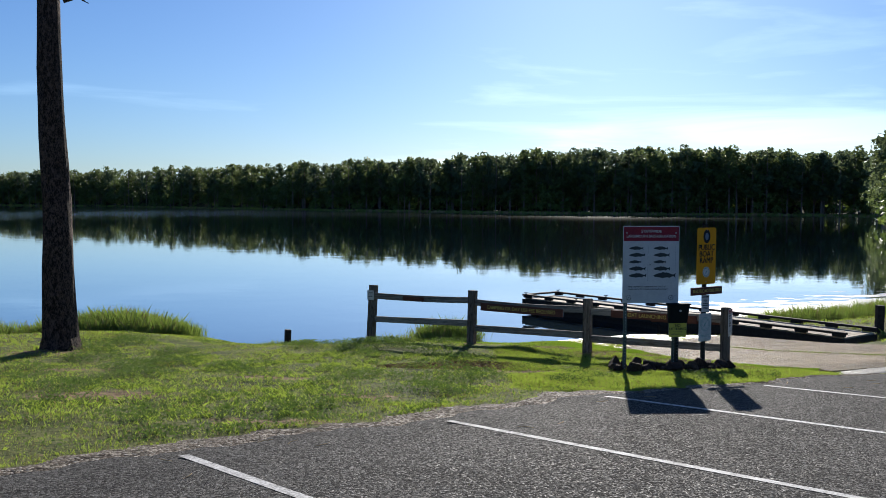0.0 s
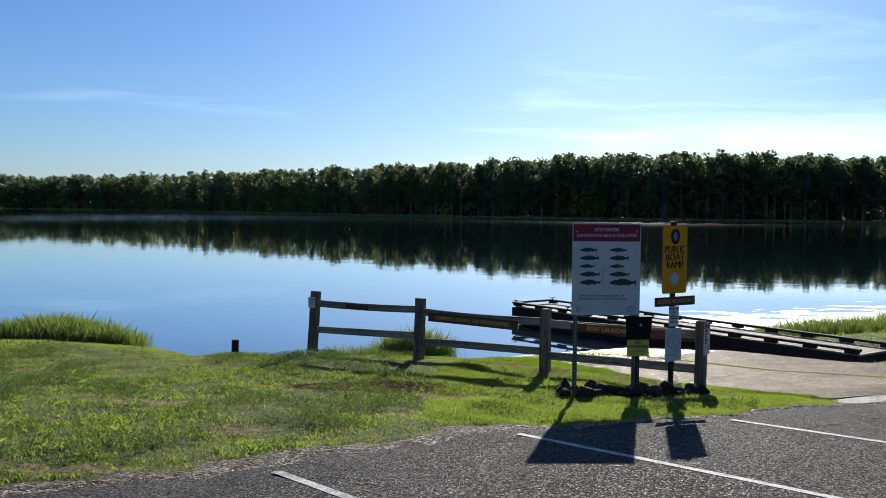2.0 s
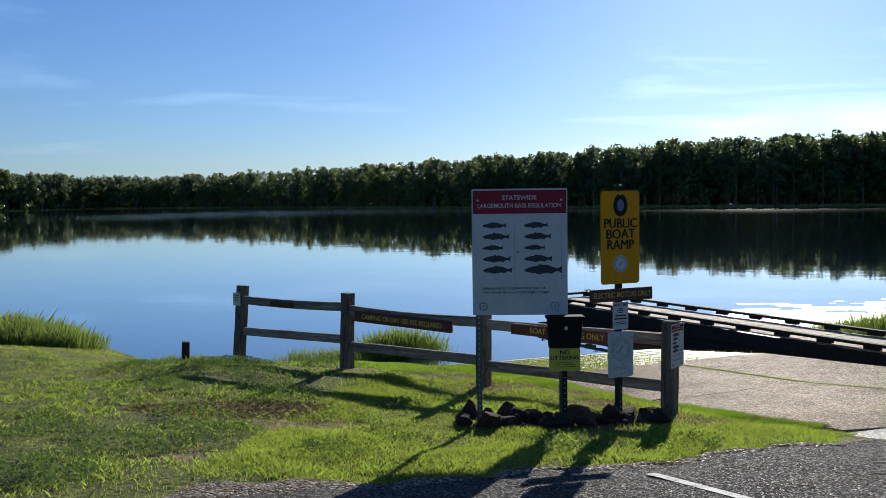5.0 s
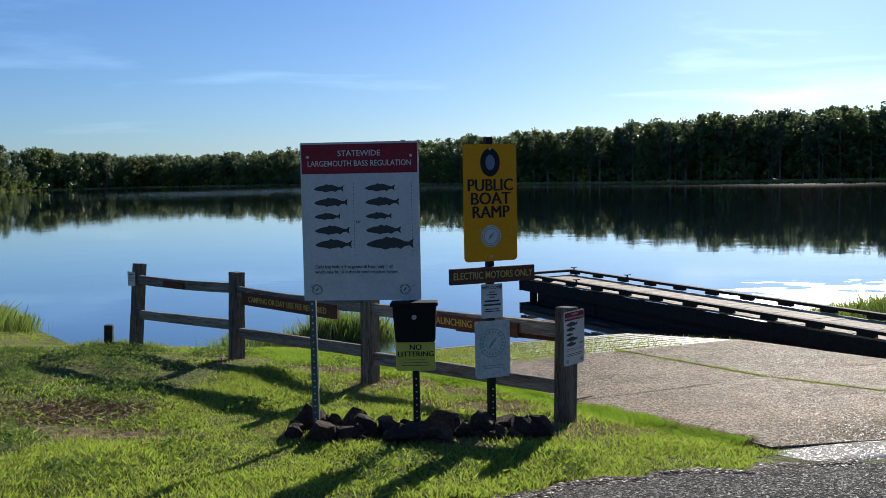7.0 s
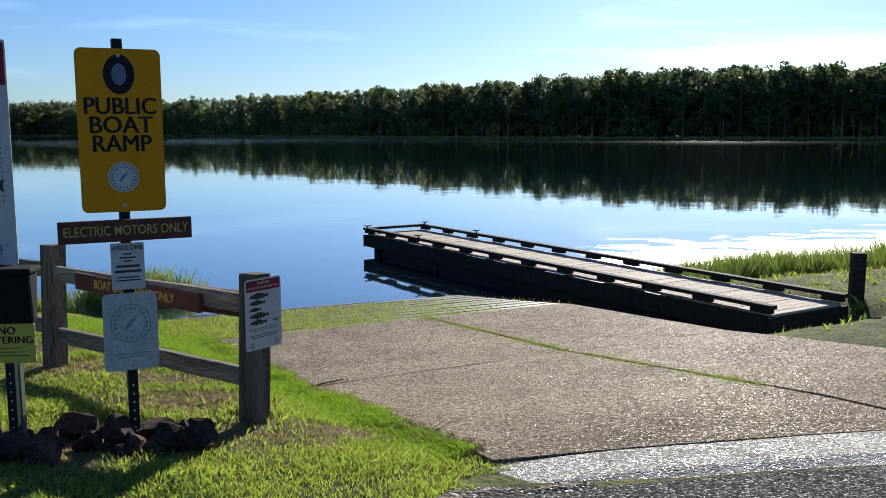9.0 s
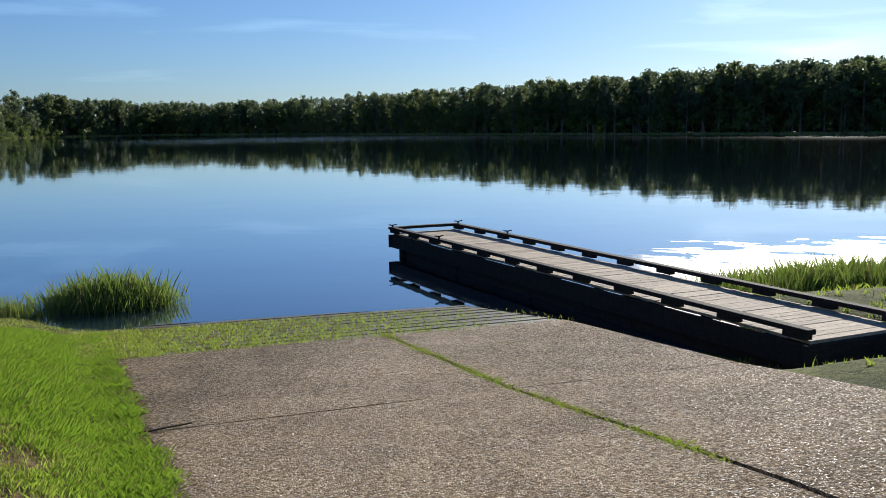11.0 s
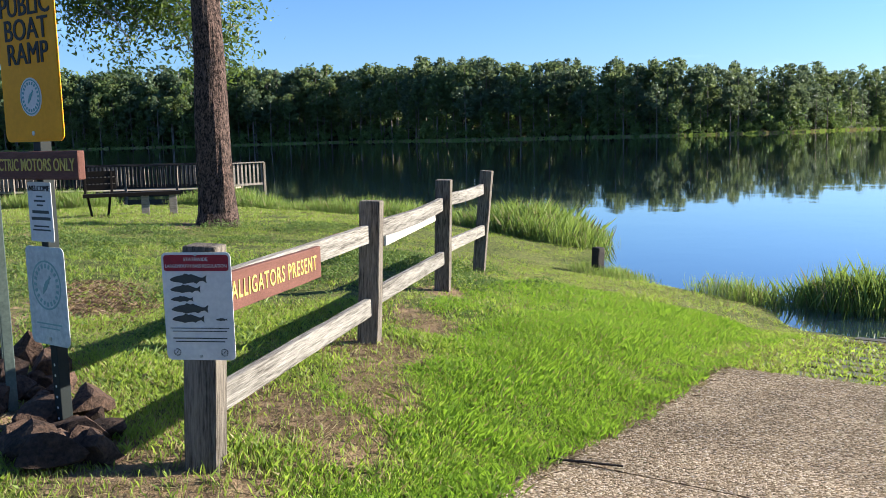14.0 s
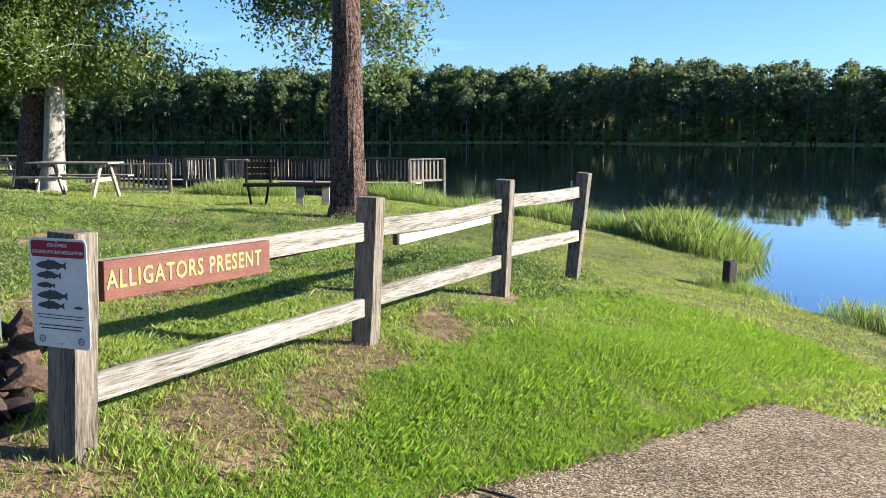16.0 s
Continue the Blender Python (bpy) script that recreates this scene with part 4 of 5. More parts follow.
def post_sign():
    """The small regulation plate on the end post, facing the ramp side."""
    yaw = math.degrees(math.atan2(15.884 - 15.618, 5.146 - 4.993))
    t = thing("fish_plate", pose(5.069, 15.751, 1.597, 0, 0, yaw) @ Matrix.Translation((0, -0.006, 0)), "small white fish regulation plate with red band on the fence post", "sign")
    p = part("panel", plate(0.305, 0.457, 0.003, 0.022), M_WHITE, t)
    f = -0.0026
    part("red_band", plate(0.285, 0.068, 0.0012, 0.012), M_RED, p, m=Matrix.Translation((0, f, 0.184)))
    letters("STATEWIDE", 0.020, M_WHITE, p, (0, f - 0.0015, 0.199), depth=0.0006)
    letters("LARGEMOUTH BASS REGULATION", 0.020, M_WHITE, p, (0, f - 0.0015, 0.171), squeeze=0.88, depth=0.0006)
    for i, ln in enumerate((0.165, 0.135, 0.10, 0.165, 0.145)):
        part("fish_print", fish(ln), M_GREYINK, p, m=Matrix.Translation((-0.12 + ln / 2, f, 0.115 - i * 0.042)))
    part("fish_print", fish(0.05), M_GREYINK, p, m=Matrix.Translation((0.10, f, -0.055)))
    bars(p, [(0, -0.092, 0.26, 0.003), (0, -0.105, 0.24, 0.003), (0, -0.135, 0.24, 0.0045), (0, -0.149, 0.22, 0.0045)], M_GREYINK, f)
    seal(p, 0.016, M_GREYINK, (-0.105, f, -0.195))
    seal(p, 0.016, M_GREYINK, (0.105, f, -0.195))
    for z in (0.218, -0.212):
        part("bolt", disc(0.006, 0.003), M_BOLT, p, m=Matrix.Translation((0, f, z)))


post_sign()

# boards on the fence
BACK = Matrix.Rotation(radians(180), 4, "Z")
gator = routed_sign("alligator_sign", along_fence(2, 0.715, -0.055, 1.605, -1.6) @ BACK, 1.2, 0.175, "", 0.115, "reddish brown routed board on the fence rail with yellow letters")
letters("ALLIGATORS", 0.115, M_YELLOWTXT, gator, (0.045, -0.0195, 0), squeeze=0.84, align="RIGHT", bold=0.006, spacing=1.17)
letters("PRESENT", 0.115, M_YELLOWTXT, gator, (0.085, -0.0195, 0), squeeze=0.84, align="LEFT", bold=0.006, spacing=1.17)
routed_sign("fee_sign", along_fence(1, 0.45, 0.055, 1.545, 0.4), 1.75, 0.15, "CAMPING OR DAY USE FEE REQUIRED", 0.095, "long brown routed fee board on the fence rail", 0.9, back=True)
routed_sign("launching_sign", along_fence(2, 0.50, 0.055, 1.605), 1.55, 0.13, "BOAT LAUNCHING ONLY", 0.095, "dark brown routed board on the fence rail", 0.9)
routed_sign("rail_board", along_fence(0, 0.44, 0.05, 1.605), 0.50, 0.085, "", 0.05, "short blank brown board under the fence rail")
n = thing("post_notice", pose(POSTS[0][0], POSTS[0][1], 1.62, 0, 0, FENCE_WAY + 12) @ Matrix.Translation((0.0, -0.085, 0)), "small white paper notice on the end fence post", "notice")
q = part("panel", plate(0.15, 0.20, 0.003, 0.004), M_WHITE, n)
bars(q, [(0, 0.06, 0.10, 0.012), (0, 0.025, 0.11, 0.008), (0, 0.0, 0.09, 0.008), (0, -0.03, 0.11, 0.008)], M_GREYINK, -0.002)

# ---- rocks, stump ----


def rock(seed, size):
    bm = bmesh.new()
    bmesh.ops.create_icosphere(bm, subdivisions=2, radius=1)
    r = random.Random(seed)
    for _ in range(14):
        n = Vector((r.gauss(0, 1), r.gauss(0, 1), r.gauss(0, 1))).normalized()
        d = r.uniform(0.45, 0.78)
        for v in bm.verts:
            k = v.co.dot(n) - d
            if k > 0:
                v.co -= n * k
    sc = Vector((size * r.uniform(0.8, 1.3), size * r.uniform(0.7, 1.1), size * r.uniform(0.65, 1.0)))
    for v in bm.verts:
        v.co = Vector((v.co.x * sc.x, v.co.y * sc.y, v.co.z * sc.z)) + noise.noise_vector(v.co * 2.2 + Vector((seed, 0, 0))) * size * 0.06
    return bm


rr = random.Random(5)
for i in range(48):
    k = i / 47
    x, y = 2.95 + 1.85 * k + rr.uniform(-0.12, 0.12), 14.82 + 0.33 * k + rr.uniform(-0.34, 0.26)
    s = rr.choice((0.07, 0.09, 0.11, 0.14, 0.17))
    ob = part("rock", rock(i, s), M_ROCK, None, m=pose(x, y, float(height(x, y)) + s * 0.38, 0, 0, rr.uniform(0, 360)))
    tagged(ob, "angular rust-brown rock heaped round the sign posts", "rock", "rocks round the sign posts")

st = thing("stump", pose(-3.555, 22.59, 0), "short dark timber stub in the shore grass", "stump")
part("shaft", timber((0.15, 0.15, 0.78), 4, 0.012, 0.02), M_TIMBER, st, m=pose(0, 0, 0.06, 0, 2, 20))

# ---- trees ----


def cards(centres, size, flat=0.0):
    """Four-cornered leaf cards at the centres, turned every way."""
    n = len(centres)
    a = rng.normal(size=(n, 3))
    a /= np.linalg.norm(a, axis=1)[:, None]
    b = rng.normal(size=(n, 3))
    b[:, 2] *= 1 - flat
    b -= a * (a * b).sum(1)[:, None]
    b /= np.linalg.norm(b, axis=1)[:, None]
    s = (np.asarray(size) * rng.uniform(0.6, 1.3, n))[:, None]
    q = np.stack([centres - a * s, centres - b * s * 0.45, centres + a * s, centres + b * s * 0.45], 1)
    return q.reshape(-1, 3)


def trunk_arrays(h, r, sides=5):
    lean = rng.uniform(-0.02, 0.02, 2) * h
    ang = np.arange(sides) * 2 * math.pi / sides
    rings = []
    for k, rad in ((0, r), (0.5, r * 0.75), (1, r * 0.25)):
        rings.append(np.stack([np.cos(ang) * rad + lean[0] * k, np.sin(ang) * rad + lean[1] * k, np.full(sides, h * k)], 1))
    v = np.concatenate(rings)
    f = []
    for j in range(2):
        for k in range(sides):
            a, b, c, d = j * sides + k, j * sides + (k + 1) % sides, (j + 1) * sides + (k + 1) % sides, (j + 1) * sides + k
            f += [(a, b, c), (a, c, d)]
    return v, np.array(f)


def dome(k):
    """A crown's width over its height: full, with a rounded top."""
    return 0.22 + 0.85 * math.sqrt(max(0.0, 1 - (1.5 * k - 0.62) ** 2)) * (1 - 0.35 * max(0, k - 0.6))


def puffs(count, per, size, puff_r, low, high, radius, profile):
    """Leaf clumps whose cards face outward, laid round a crown."""
    cs, out = [], []
    for i in range(count):
        k = (i + rng.uniform(0, 1)) / count
        rad = radius * profile(k) * math.sqrt(rng.uniform(0.05, 1))
        a = rng.uniform(0, 2 * math.pi)
        cs.append((rad * math.cos(a), rad * math.sin(a), low + (high - low) * k))
        d = rng.normal(size=(per, 3))
        d /= np.linalg.norm(d, axis=1)[:, None]
        r = puff_r * rng.uniform(0.7, 1.25)
        c = np.array(cs[-1]) + d * r * rng.uniform(0.55, 1.0, per)[:, None] * (1, 1, 0.9)
        facing = d + rng.normal(size=(per, 3)) * 0.45
        u = np.cross(facing, rng.normal(size=(per, 3)))
        u /= np.linalg.norm(u, axis=1)[:, None]
        w = np.cross(facing, u)
        w /= np.linalg.norm(w, axis=1)[:, None]
        s = (size * rng.uniform(0.6, 1.35, per))[:, None]
        out.append(np.stack([c + u * s * 1.15, c - u * s * 0.6 + w * s * 0.9, c - u * s * 0.5 - w * s * 0.9], 1).reshape(-1, 3))
    return np.concatenate(out)


def rounded(k):
    """A crown's width over its height: narrow below, full, closing in a rounded top."""
    return math.sqrt(max(0.06, 1 - (1.85 * k - 0.82) ** 2))


def pine_variant(count, per, low=0.40):
    return puffs(count, per, 0.0235, 0.072, low, 0.915, 0.195, rounded), trunk_arrays(0.94, 0.0115)


def broad_variant(count, per):
    return puffs(count, per, 0.0225, 0.10, 0.14, 0.90, 0.25, dome), trunk_arrays(0.8, 0.014)


def shrub_variant(count, per):
    return puffs(count, per, 0.048, 0.2, 0.1, 0.82, 0.5, lambda k: 1.05 - 0.7 * k * k), None


VARIANTS = {"tall": [pine_variant(24, 25, 0.42) for _ in range(6)], "pine": [pine_variant(26, 25, 0.26) for _ in range(6)], "broad": [broad_variant(20, 36) for _ in range(5)], "shrub": [shrub_variant(8, 36) for _ in range(5)]}


def grove(name, placed, label):
    """One joined mesh of far trees: (kind, x, y, z, height)."""
    vs, fs, ws, base = [], [], [], 0
    for kind, x, y, z, h in placed:
        leaf, stem = VARIANTS[kind][rng.integers(len(VARIANTS[kind]))]
        a, wide = rng.uniform(0, 2 * math.pi), h * rng.uniform(0.85, 1.25)
        c, s = math.cos(a), math.sin(a)
        turn = np.array([[c * wide, -s * wide, 0], [s * wide, c * wide, 0], [0, 0, h]])
        q = leaf @ turn.T + (x, y, z)
        f = np.arange(len(q)).reshape(-1, 3) + base
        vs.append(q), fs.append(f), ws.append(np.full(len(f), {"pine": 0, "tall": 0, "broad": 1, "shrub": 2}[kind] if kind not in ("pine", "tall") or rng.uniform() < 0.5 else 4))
        base += len(q)
        if stem is not None:
            q = stem[0] @ turn.T + (x, y, z - 0.2)
            f = stem[1] + base
            vs.append(q), fs.append(f), ws.append(np.full(len(f), 3))
            base += len(q)
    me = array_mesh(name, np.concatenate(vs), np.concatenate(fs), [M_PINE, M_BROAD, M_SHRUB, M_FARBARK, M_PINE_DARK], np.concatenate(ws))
    return tagged(part(name, me, None), label, "woods", kind="stuff")


M_SHRUB = leaf_material("shore shrubs", (0.06, 0.11, 0.03), (0.20, 0.26, 0.075), (0.18, 0.26, 0.055), share=0.3)


def far_woods(a0, a1, rows, name, label):
    placed, az = [], a0
    while az < a1:
        r0 = float(far_r(az))
        for k in range(rows):
            a = az + rng.uniform(-0.5, 0.5) * 0.8
            r = float(far_r(a)) + 3 + k * 4.5 + rng.uniform(-2, 2)
            h = (1.03 if a > -36 else 1.0) * float(np.interp(a, TOP_AZ, TOP_H)) * ((1 + 0.035 * math.sin(a * 1.7) + 0.025 * math.sin(a * 4.3 + 1)) * rng.uniform(0.86, 0.93) if rng.uniform() > 0.05 else rng.uniform(0.94, 0.98))
            if a < -36:
                h *= (0.62, 0.82, 0.95, 1.0, 1.0)[min(k, 4)] * rng.uniform(0.93, 1.0)
                r += 1.0 * k
            kind = "pine" if rng.uniform() < (0.78 if a < -45 or a > -10 else 0.6) else "broad"
            if kind == "broad":
                h *= 0.78 if a > -36 else rng.uniform(0.45, 0.75)
            elif a < -50 and rng.uniform() < 0.68:
                kind = "tall"
            x, y = 5 + r * math.sin(radians(a)), 12 + r * math.cos(radians(a))
            z = float(height(x, y))
            h = max(0.4 * float(np.interp(a, TOP_AZ, TOP_H)), h + 1.4 - z) if kind != "broad" else h
            placed.append((kind, x, y, z, h))
        for k in range(3):
            a = az + rng.uniform(-0.8, 0.8)
            r = float(far_r(a)) + 5 + k * 8 + rng.uniform(-2.5, 2.5)
            x, y = 5 + r * math.sin(radians(a)), 12 + r * math.cos(radians(a))
            placed.append(("shrub", x, y, float(height(x, y)), rng.uniform(3.5, 8.0) if a > -40 else rng.uniform(3.5, 8.5)))
        shrubs = 2 if a0 < -36 else 1
        for _ in range(shrubs):
            a = az + rng.uniform(-0.6, 0.6)
            r = float(far_r(a)) + rng.uniform(0.0, 4.0)
            x, y = 5 + r * math.sin(radians(a)), 12 + r * math.cos(radians(a))
            placed.append(("shrub", x, y, 0.0, rng.uniform(1.6, 4.6) if a < -36 else rng.uniform(0.8, 2.4)))
        az += math.degrees((2.6 if a0 > -40 else 3.0) / r0)
    return grove(name, placed, label)


def far_shore_grass(a0, a1, n):
    """Pale marsh grass on the far waterline."""
    a = rng.uniform(a0, a1, n)
    r = far_r(a) + rng.uniform(-0.5, 1.2, n)
    x, y = 5 + r * np.sin(np.radians(a)), 12 + r * np.cos(np.radians(a))
    w, h = rng.uniform(0.15, 0.5, n), rng.uniform(0.2, 0.75, n)
    dx, dy = np.cos(np.radians(a)) * w, -np.sin(np.radians(a)) * w
    z = np.full(n, -0.05)
    q = np.stack([np.stack([x - dx, y - dy, z], 1), np.stack([x + dx, y + dy, z], 1), np.stack([x + dx * 0.8, y + dy * 0.8, z + h], 1), np.stack([x - dx * 0.5, y - dy * 0.5, z + h * 0.7], 1)], 1).reshape(-1, 3)
    me = array_mesh("shore_grass", q, np.arange(len(q)).reshape(-1, 4), [M_REED, M_DRY], (rng.uniform(size=n) < 0.35).astype(int))
    return tagged(part("shore_grass", me, None), "pale marsh grass along the far waterline", "grass", kind="stuff")


far_shore_grass(-120, 34, 7000)


far_woods(-116, -36, 5, "far_woods", "tall pine woods with leafy shrubs along the far shore")
far_woods(-36, 34, 5, "far_woods", "dark backlit pine woods along the far shore")


def pine():
    x, y = -6.85, 17.2
    t = thing("pine_tree", pose(x, y, float(height(x, y)) - 0.05), "tall pine with plated reddish bark on the lawn", "tree")
    rings = [((0, 0, -0.2), 0.44), ((0, 0, 0.05), 0.385), ((0, 0, 0.3), 0.325), ((0.0, 0, 0.8), 0.28), ((-0.02, 0, 1.6), 0.268)]
    for k in range(1, 26):
        rings.append(((-0.02 - 0.012 * k + 0.02 * math.sin(k), 0.01 * math.sin(k * 0.7), 1.6 + k * 0.6), 0.265 - k * 0.007))
    bm = tube(rings, 22, True, None, 0.16, 1)
    rough_up(bm, 0.02, 6.0, 2)
    part("trunk", bm, M_BARK, t, smooth=False)
    part("branch_stub", tube([((0.15, 0.05, 6.42), 0.035), ((0.40, 0.1, 6.50), 0.02), ((0.58, 0.12, 6.40), 0.008)], 6), M_BARK, t)
    pts = []
    for k in range(26):
        limb = bmesh.new()
        z, a, ln = rng.uniform(11, 17.3), rng.uniform(0, 6.28), rng.uniform(1.6, 3.4)
        end = np.array([math.cos(a) * ln, math.sin(a) * ln, z + rng.uniform(0.1, 0.9)])
        tube([((-0.2, 0, z), 0.06), (tuple(end * (0.5, 0.5, 0) + (0, 0, z + 0.1)), 0.04), (tuple(end), 0.015)], 5, True, limb)
        part("limb", limb, M_BARK, t)
        pts.append(end + rng.normal(size=(70, 3)) * (0.55, 0.55, 0.3))
    q = cards(np.concatenate(pts), 0.2)
    part("crown", array_mesh("crown", q, np.arange(len(q)).reshape(-1, 4), [M_PINE]), None, t)


pine()


def oak(x, y, limbs_to, name, label, trunks, leaf_n=420, leaf_size=0.08, barks=(M_OAKBARK, M_BARK)):
    t = thing(name, pose(x, y, float(height(x, y)) - 0.05), label, "tree")
    for rings, bark in zip(trunks, barks):
        part("trunk", rough_up(tube(rings, 16, True, None, 0.2, 4), 0.03, 2.0, 2), bark, t, smooth=True)
    pts = []
    for start, end, r0 in limbs_to:
        lm = bmesh.new()
        s, e = np.array(start, float), np.array(end, float)
        rings, steps = [], 7
        for i in range(steps + 1):
            k = i / steps
            p = s + (e - s) * k + np.array([0.25 * math.sin(k * 5 + e[0]), 0.25 * math.cos(k * 4 + e[1]), 0.9 * math.sin(k * math.pi) * 0.5])
            rings.append((tuple(p), r0 * (1 - 0.85 * k) + 0.01))
            if k > 0.3:
                for _ in range(4):
                    tip = p + rng.normal(size=3) * (0.6, 0.6, 0.4) - np.array([0, 0, 0.12])
                    mid = (p + tip) / 2 + rng.normal(size=3) * 0.1
                    tube([(tuple(p), 0.02), (tuple(mid), 0.013), (tuple(tip), 0.005)], 4, False, lm)
                    pts.append(tip + rng.normal(size=(leaf_n // 6, 3)) * (0.36, 0.36, 0.26))
        tube(rings, 8, True, lm, 0.15, e[0])
        part("limb", lm, M_OAKBARK, t, smooth=True)
    q = cards(np.concatenate(pts), leaf_size)
    part("crown", array_mesh("crown", q, np.arange(len(q)).reshape(-1, 4), [M_OAKLEAF]), None, t)


OAK_LIMBS = []
for k in range(34):
    a, ln = radians(-70 + k * 11.1), 1.8 + 2.0 * ((k * 7) % 5) / 4
    OAK_LIMBS.append(((0.1 * math.cos(a), 0.1 * math.sin(a), 3.2 + 0.12 * (k % 9)), (ln * math.cos(a), ln * math.sin(a), 4.0 + 1.0 * ((k * 3) % 6)), 0.12))
OAK_LIMBS += [((0, 0.3, 5.0), (0.3, 5.5, 9.0), 0.2), ((0.3, 4.5, 8.6), (0.6, 7.6, 5.3), 0.10), ((0.3, 5.2, 8.8), (0.5, 8.4, 5.2), 0.09), ((0.2, 5.5, 8.8), (0.5, 7.4, 6.3), 0.09), ((0.3, 5.5, 8.8), (0.8, 10.3, 5.6), 0.11),
              ((0.3, 6.5, 8.0), (0.9, 10.9, 4.2), 0.09), ((0.3, 5.5, 9.0), (1.0, 10.6, 6.8), 0.1), ((0.3, 7.0, 7.6), (0.4, 10.4, 3.7), 0.07), ((0.3, 5.0, 8.8), (0.9, 8.0, 6.8), 0.08),
              ((0.3, 5.0, 8.6), (0.2, 6.9, 5.6), 0.07), ((0.3, 5.4, 8.6), (1.1, 7.9, 4.7), 0.07), ((0.3, 5.8, 8.2), (0.2, 9.2, 5.9), 0.07), ((0.3, 6.2, 8.0), (1.3, 11.2, 5.0), 0.07), ((0.3, 6.2, 8.2), (0.6, 9.9, 4.6), 0.06)]
# second trunk takes the dark pine bark in place of the shade on it
oak(-20.3, 8.3, OAK_LIMBS, "oak_tree", "broad live oak with pale split trunk, one stem darkened for shade, beside picnic tables",
    [[((0.2, 0.35, -0.2), 0.48), ((0.2, 0.35, 0.25), 0.36), ((0.2, 0.4, 1.5), 0.30), ((0.1, 0.5, 3.2), 0.27), ((0, 0.6, 5.0), 0.2), ((0, 0.7, 8.5), 0.06)],
     [((-0.2, -0.45, -0.2), 0.62), ((-0.2, -0.42, 0.3), 0.48), ((-0.2, -0.3, 1.6), 0.43), ((-0.2, -0.05, 3.4), 0.36), ((-0.1, 0.0, 5.2), 0.22), ((0, -0.3, 8.2), 0.05)]])

SLIM_LIMBS = []
for k in range(16):
    a, ln = radians(k * 137.5), 1.6 + 1.5 * ((k * 5) % 4) / 3
    SLIM_LIMBS.append(((0, 0, 3.4 + 0.2 * k), (ln * math.cos(a), ln * math.sin(a), 3.9 + 0.32 * k), 0.07))
oak(-29.8, 2.5, SLIM_LIMBS, "oak_tree", "slim reddish-trunked tree behind the far picnic tables",
    [[((0, 0, -0.2), 0.34), ((0, 0, 0.3), 0.25), ((0.03, 0.05, 2.2), 0.21), ((0.0, 0.1, 4.5), 0.16), ((0.05, 0, 7.6), 0.05)]], 240, 0.1, (M_BARK,))

# ---- picnic tables, bench, pier ----


def picnic_table(m, group=True):
    t = thing("picnic_table", m, "weathered wooden picnic table with attached benches on the lawn", "picnic table", "picnic tables by the oak")
    for k in range(5):
        part("top_board", timber((1.9, 0.14, 0.04), k, 0.003, 0.005, 3), M_POST_H, t, m=Matrix.Translation((0, -0.3 + k * 0.15, 0.75)))
    for s in (-1, 1):
        for k in range(2):
            part("bench_board", timber((1.9, 0.14, 0.04), k + 7, 0.003, 0.005, 3), M_POST_H, t, m=Matrix.Translation((0, s * (0.62 + 0.15 * k), 0.45)))
    for x in (-0.65, 0.65):
        part("cross_beam", boxed((0.045, 1.5, 0.10), (x, 0, 0.39), 0.005), M_POST_H, t)
        part("top_beam", boxed((0.045, 0.72, 0.09), (x, 0, 0.69), 0.005), M_POST_H, t)
        for s in (-1, 1):
            part("leg", boxed((0.045, 0.10, 0.86), (0, 0, 0), 0.005), M_POST_H, t, m=pose(x + 0.045, s * 0.40, 0.36, s * 29, 0, 0))
    return t


M_POST_H = material("weathered table boards", (0.11, 0.09, 0.07), (0.34, 0.295, 0.24), 0.85, 3.0, 22, 0.6, stretch_to=(0.6, 6, 6), random_tint=0.12)


def on_ground(x, y, turn=0.0):
    return pose(x, y, float(height(x, y)), 0, 0, turn)


first = picnic_table(on_ground(-12.19, 11.35, 76))
for x, y, a in ((-22.17, 6.38, 84), (-27.17, 5.48, 80)):
    copy_thing(first, on_ground(x, y, a))


M_BENCH = plain("dark stained slats", (0.014, 0.011, 0.009), 0.8)


def bench():
    """A long plank seat, its one end with a low back and splayed iron legs, the other on timber posts."""
    t = thing("park_bench", on_ground(-11.6, 16.0, 86), "long dark bench with a low slatted back on pale posts", "bench")
    for k in range(3):
        part("seat_slat", boxed((1.95, 0.105, 0.075), (0, -0.12 + k * 0.115, 0.46), 0.006), M_BENCH, t)
    for k in range(3):
        part("back_slat", boxed((0.66, 0.03, 0.12), (-0.66, 0.24 + k * 0.03, 0.62 + k * 0.14), 0.005), M_BENCH, t)
    for x in (-0.95, -0.42):
        part("back_stay", boxed((0.05, 0.045, 0.52), (0, 0, 0), 0.006), M_BENCH, t, m=pose(x, 0.25, 0.70, -12, 0, 0))
    for x, a in ((-0.86, -9), (-0.48, 9)):
        part("leg", boxed((0.05, 0.05, 0.50), (0, 0, 0), 0.008), M_BENCH, t, m=pose(x, 0.02, 0.21, 0, a, 0))
    for x in (0.25, 0.82):
        part("post", timber((0.16, 0.2, 0.62), 6 + x, 0.004), M_POST_H, t, "pale square timber post", m=Matrix.Translation((x, 0, 0.13)))


bench()


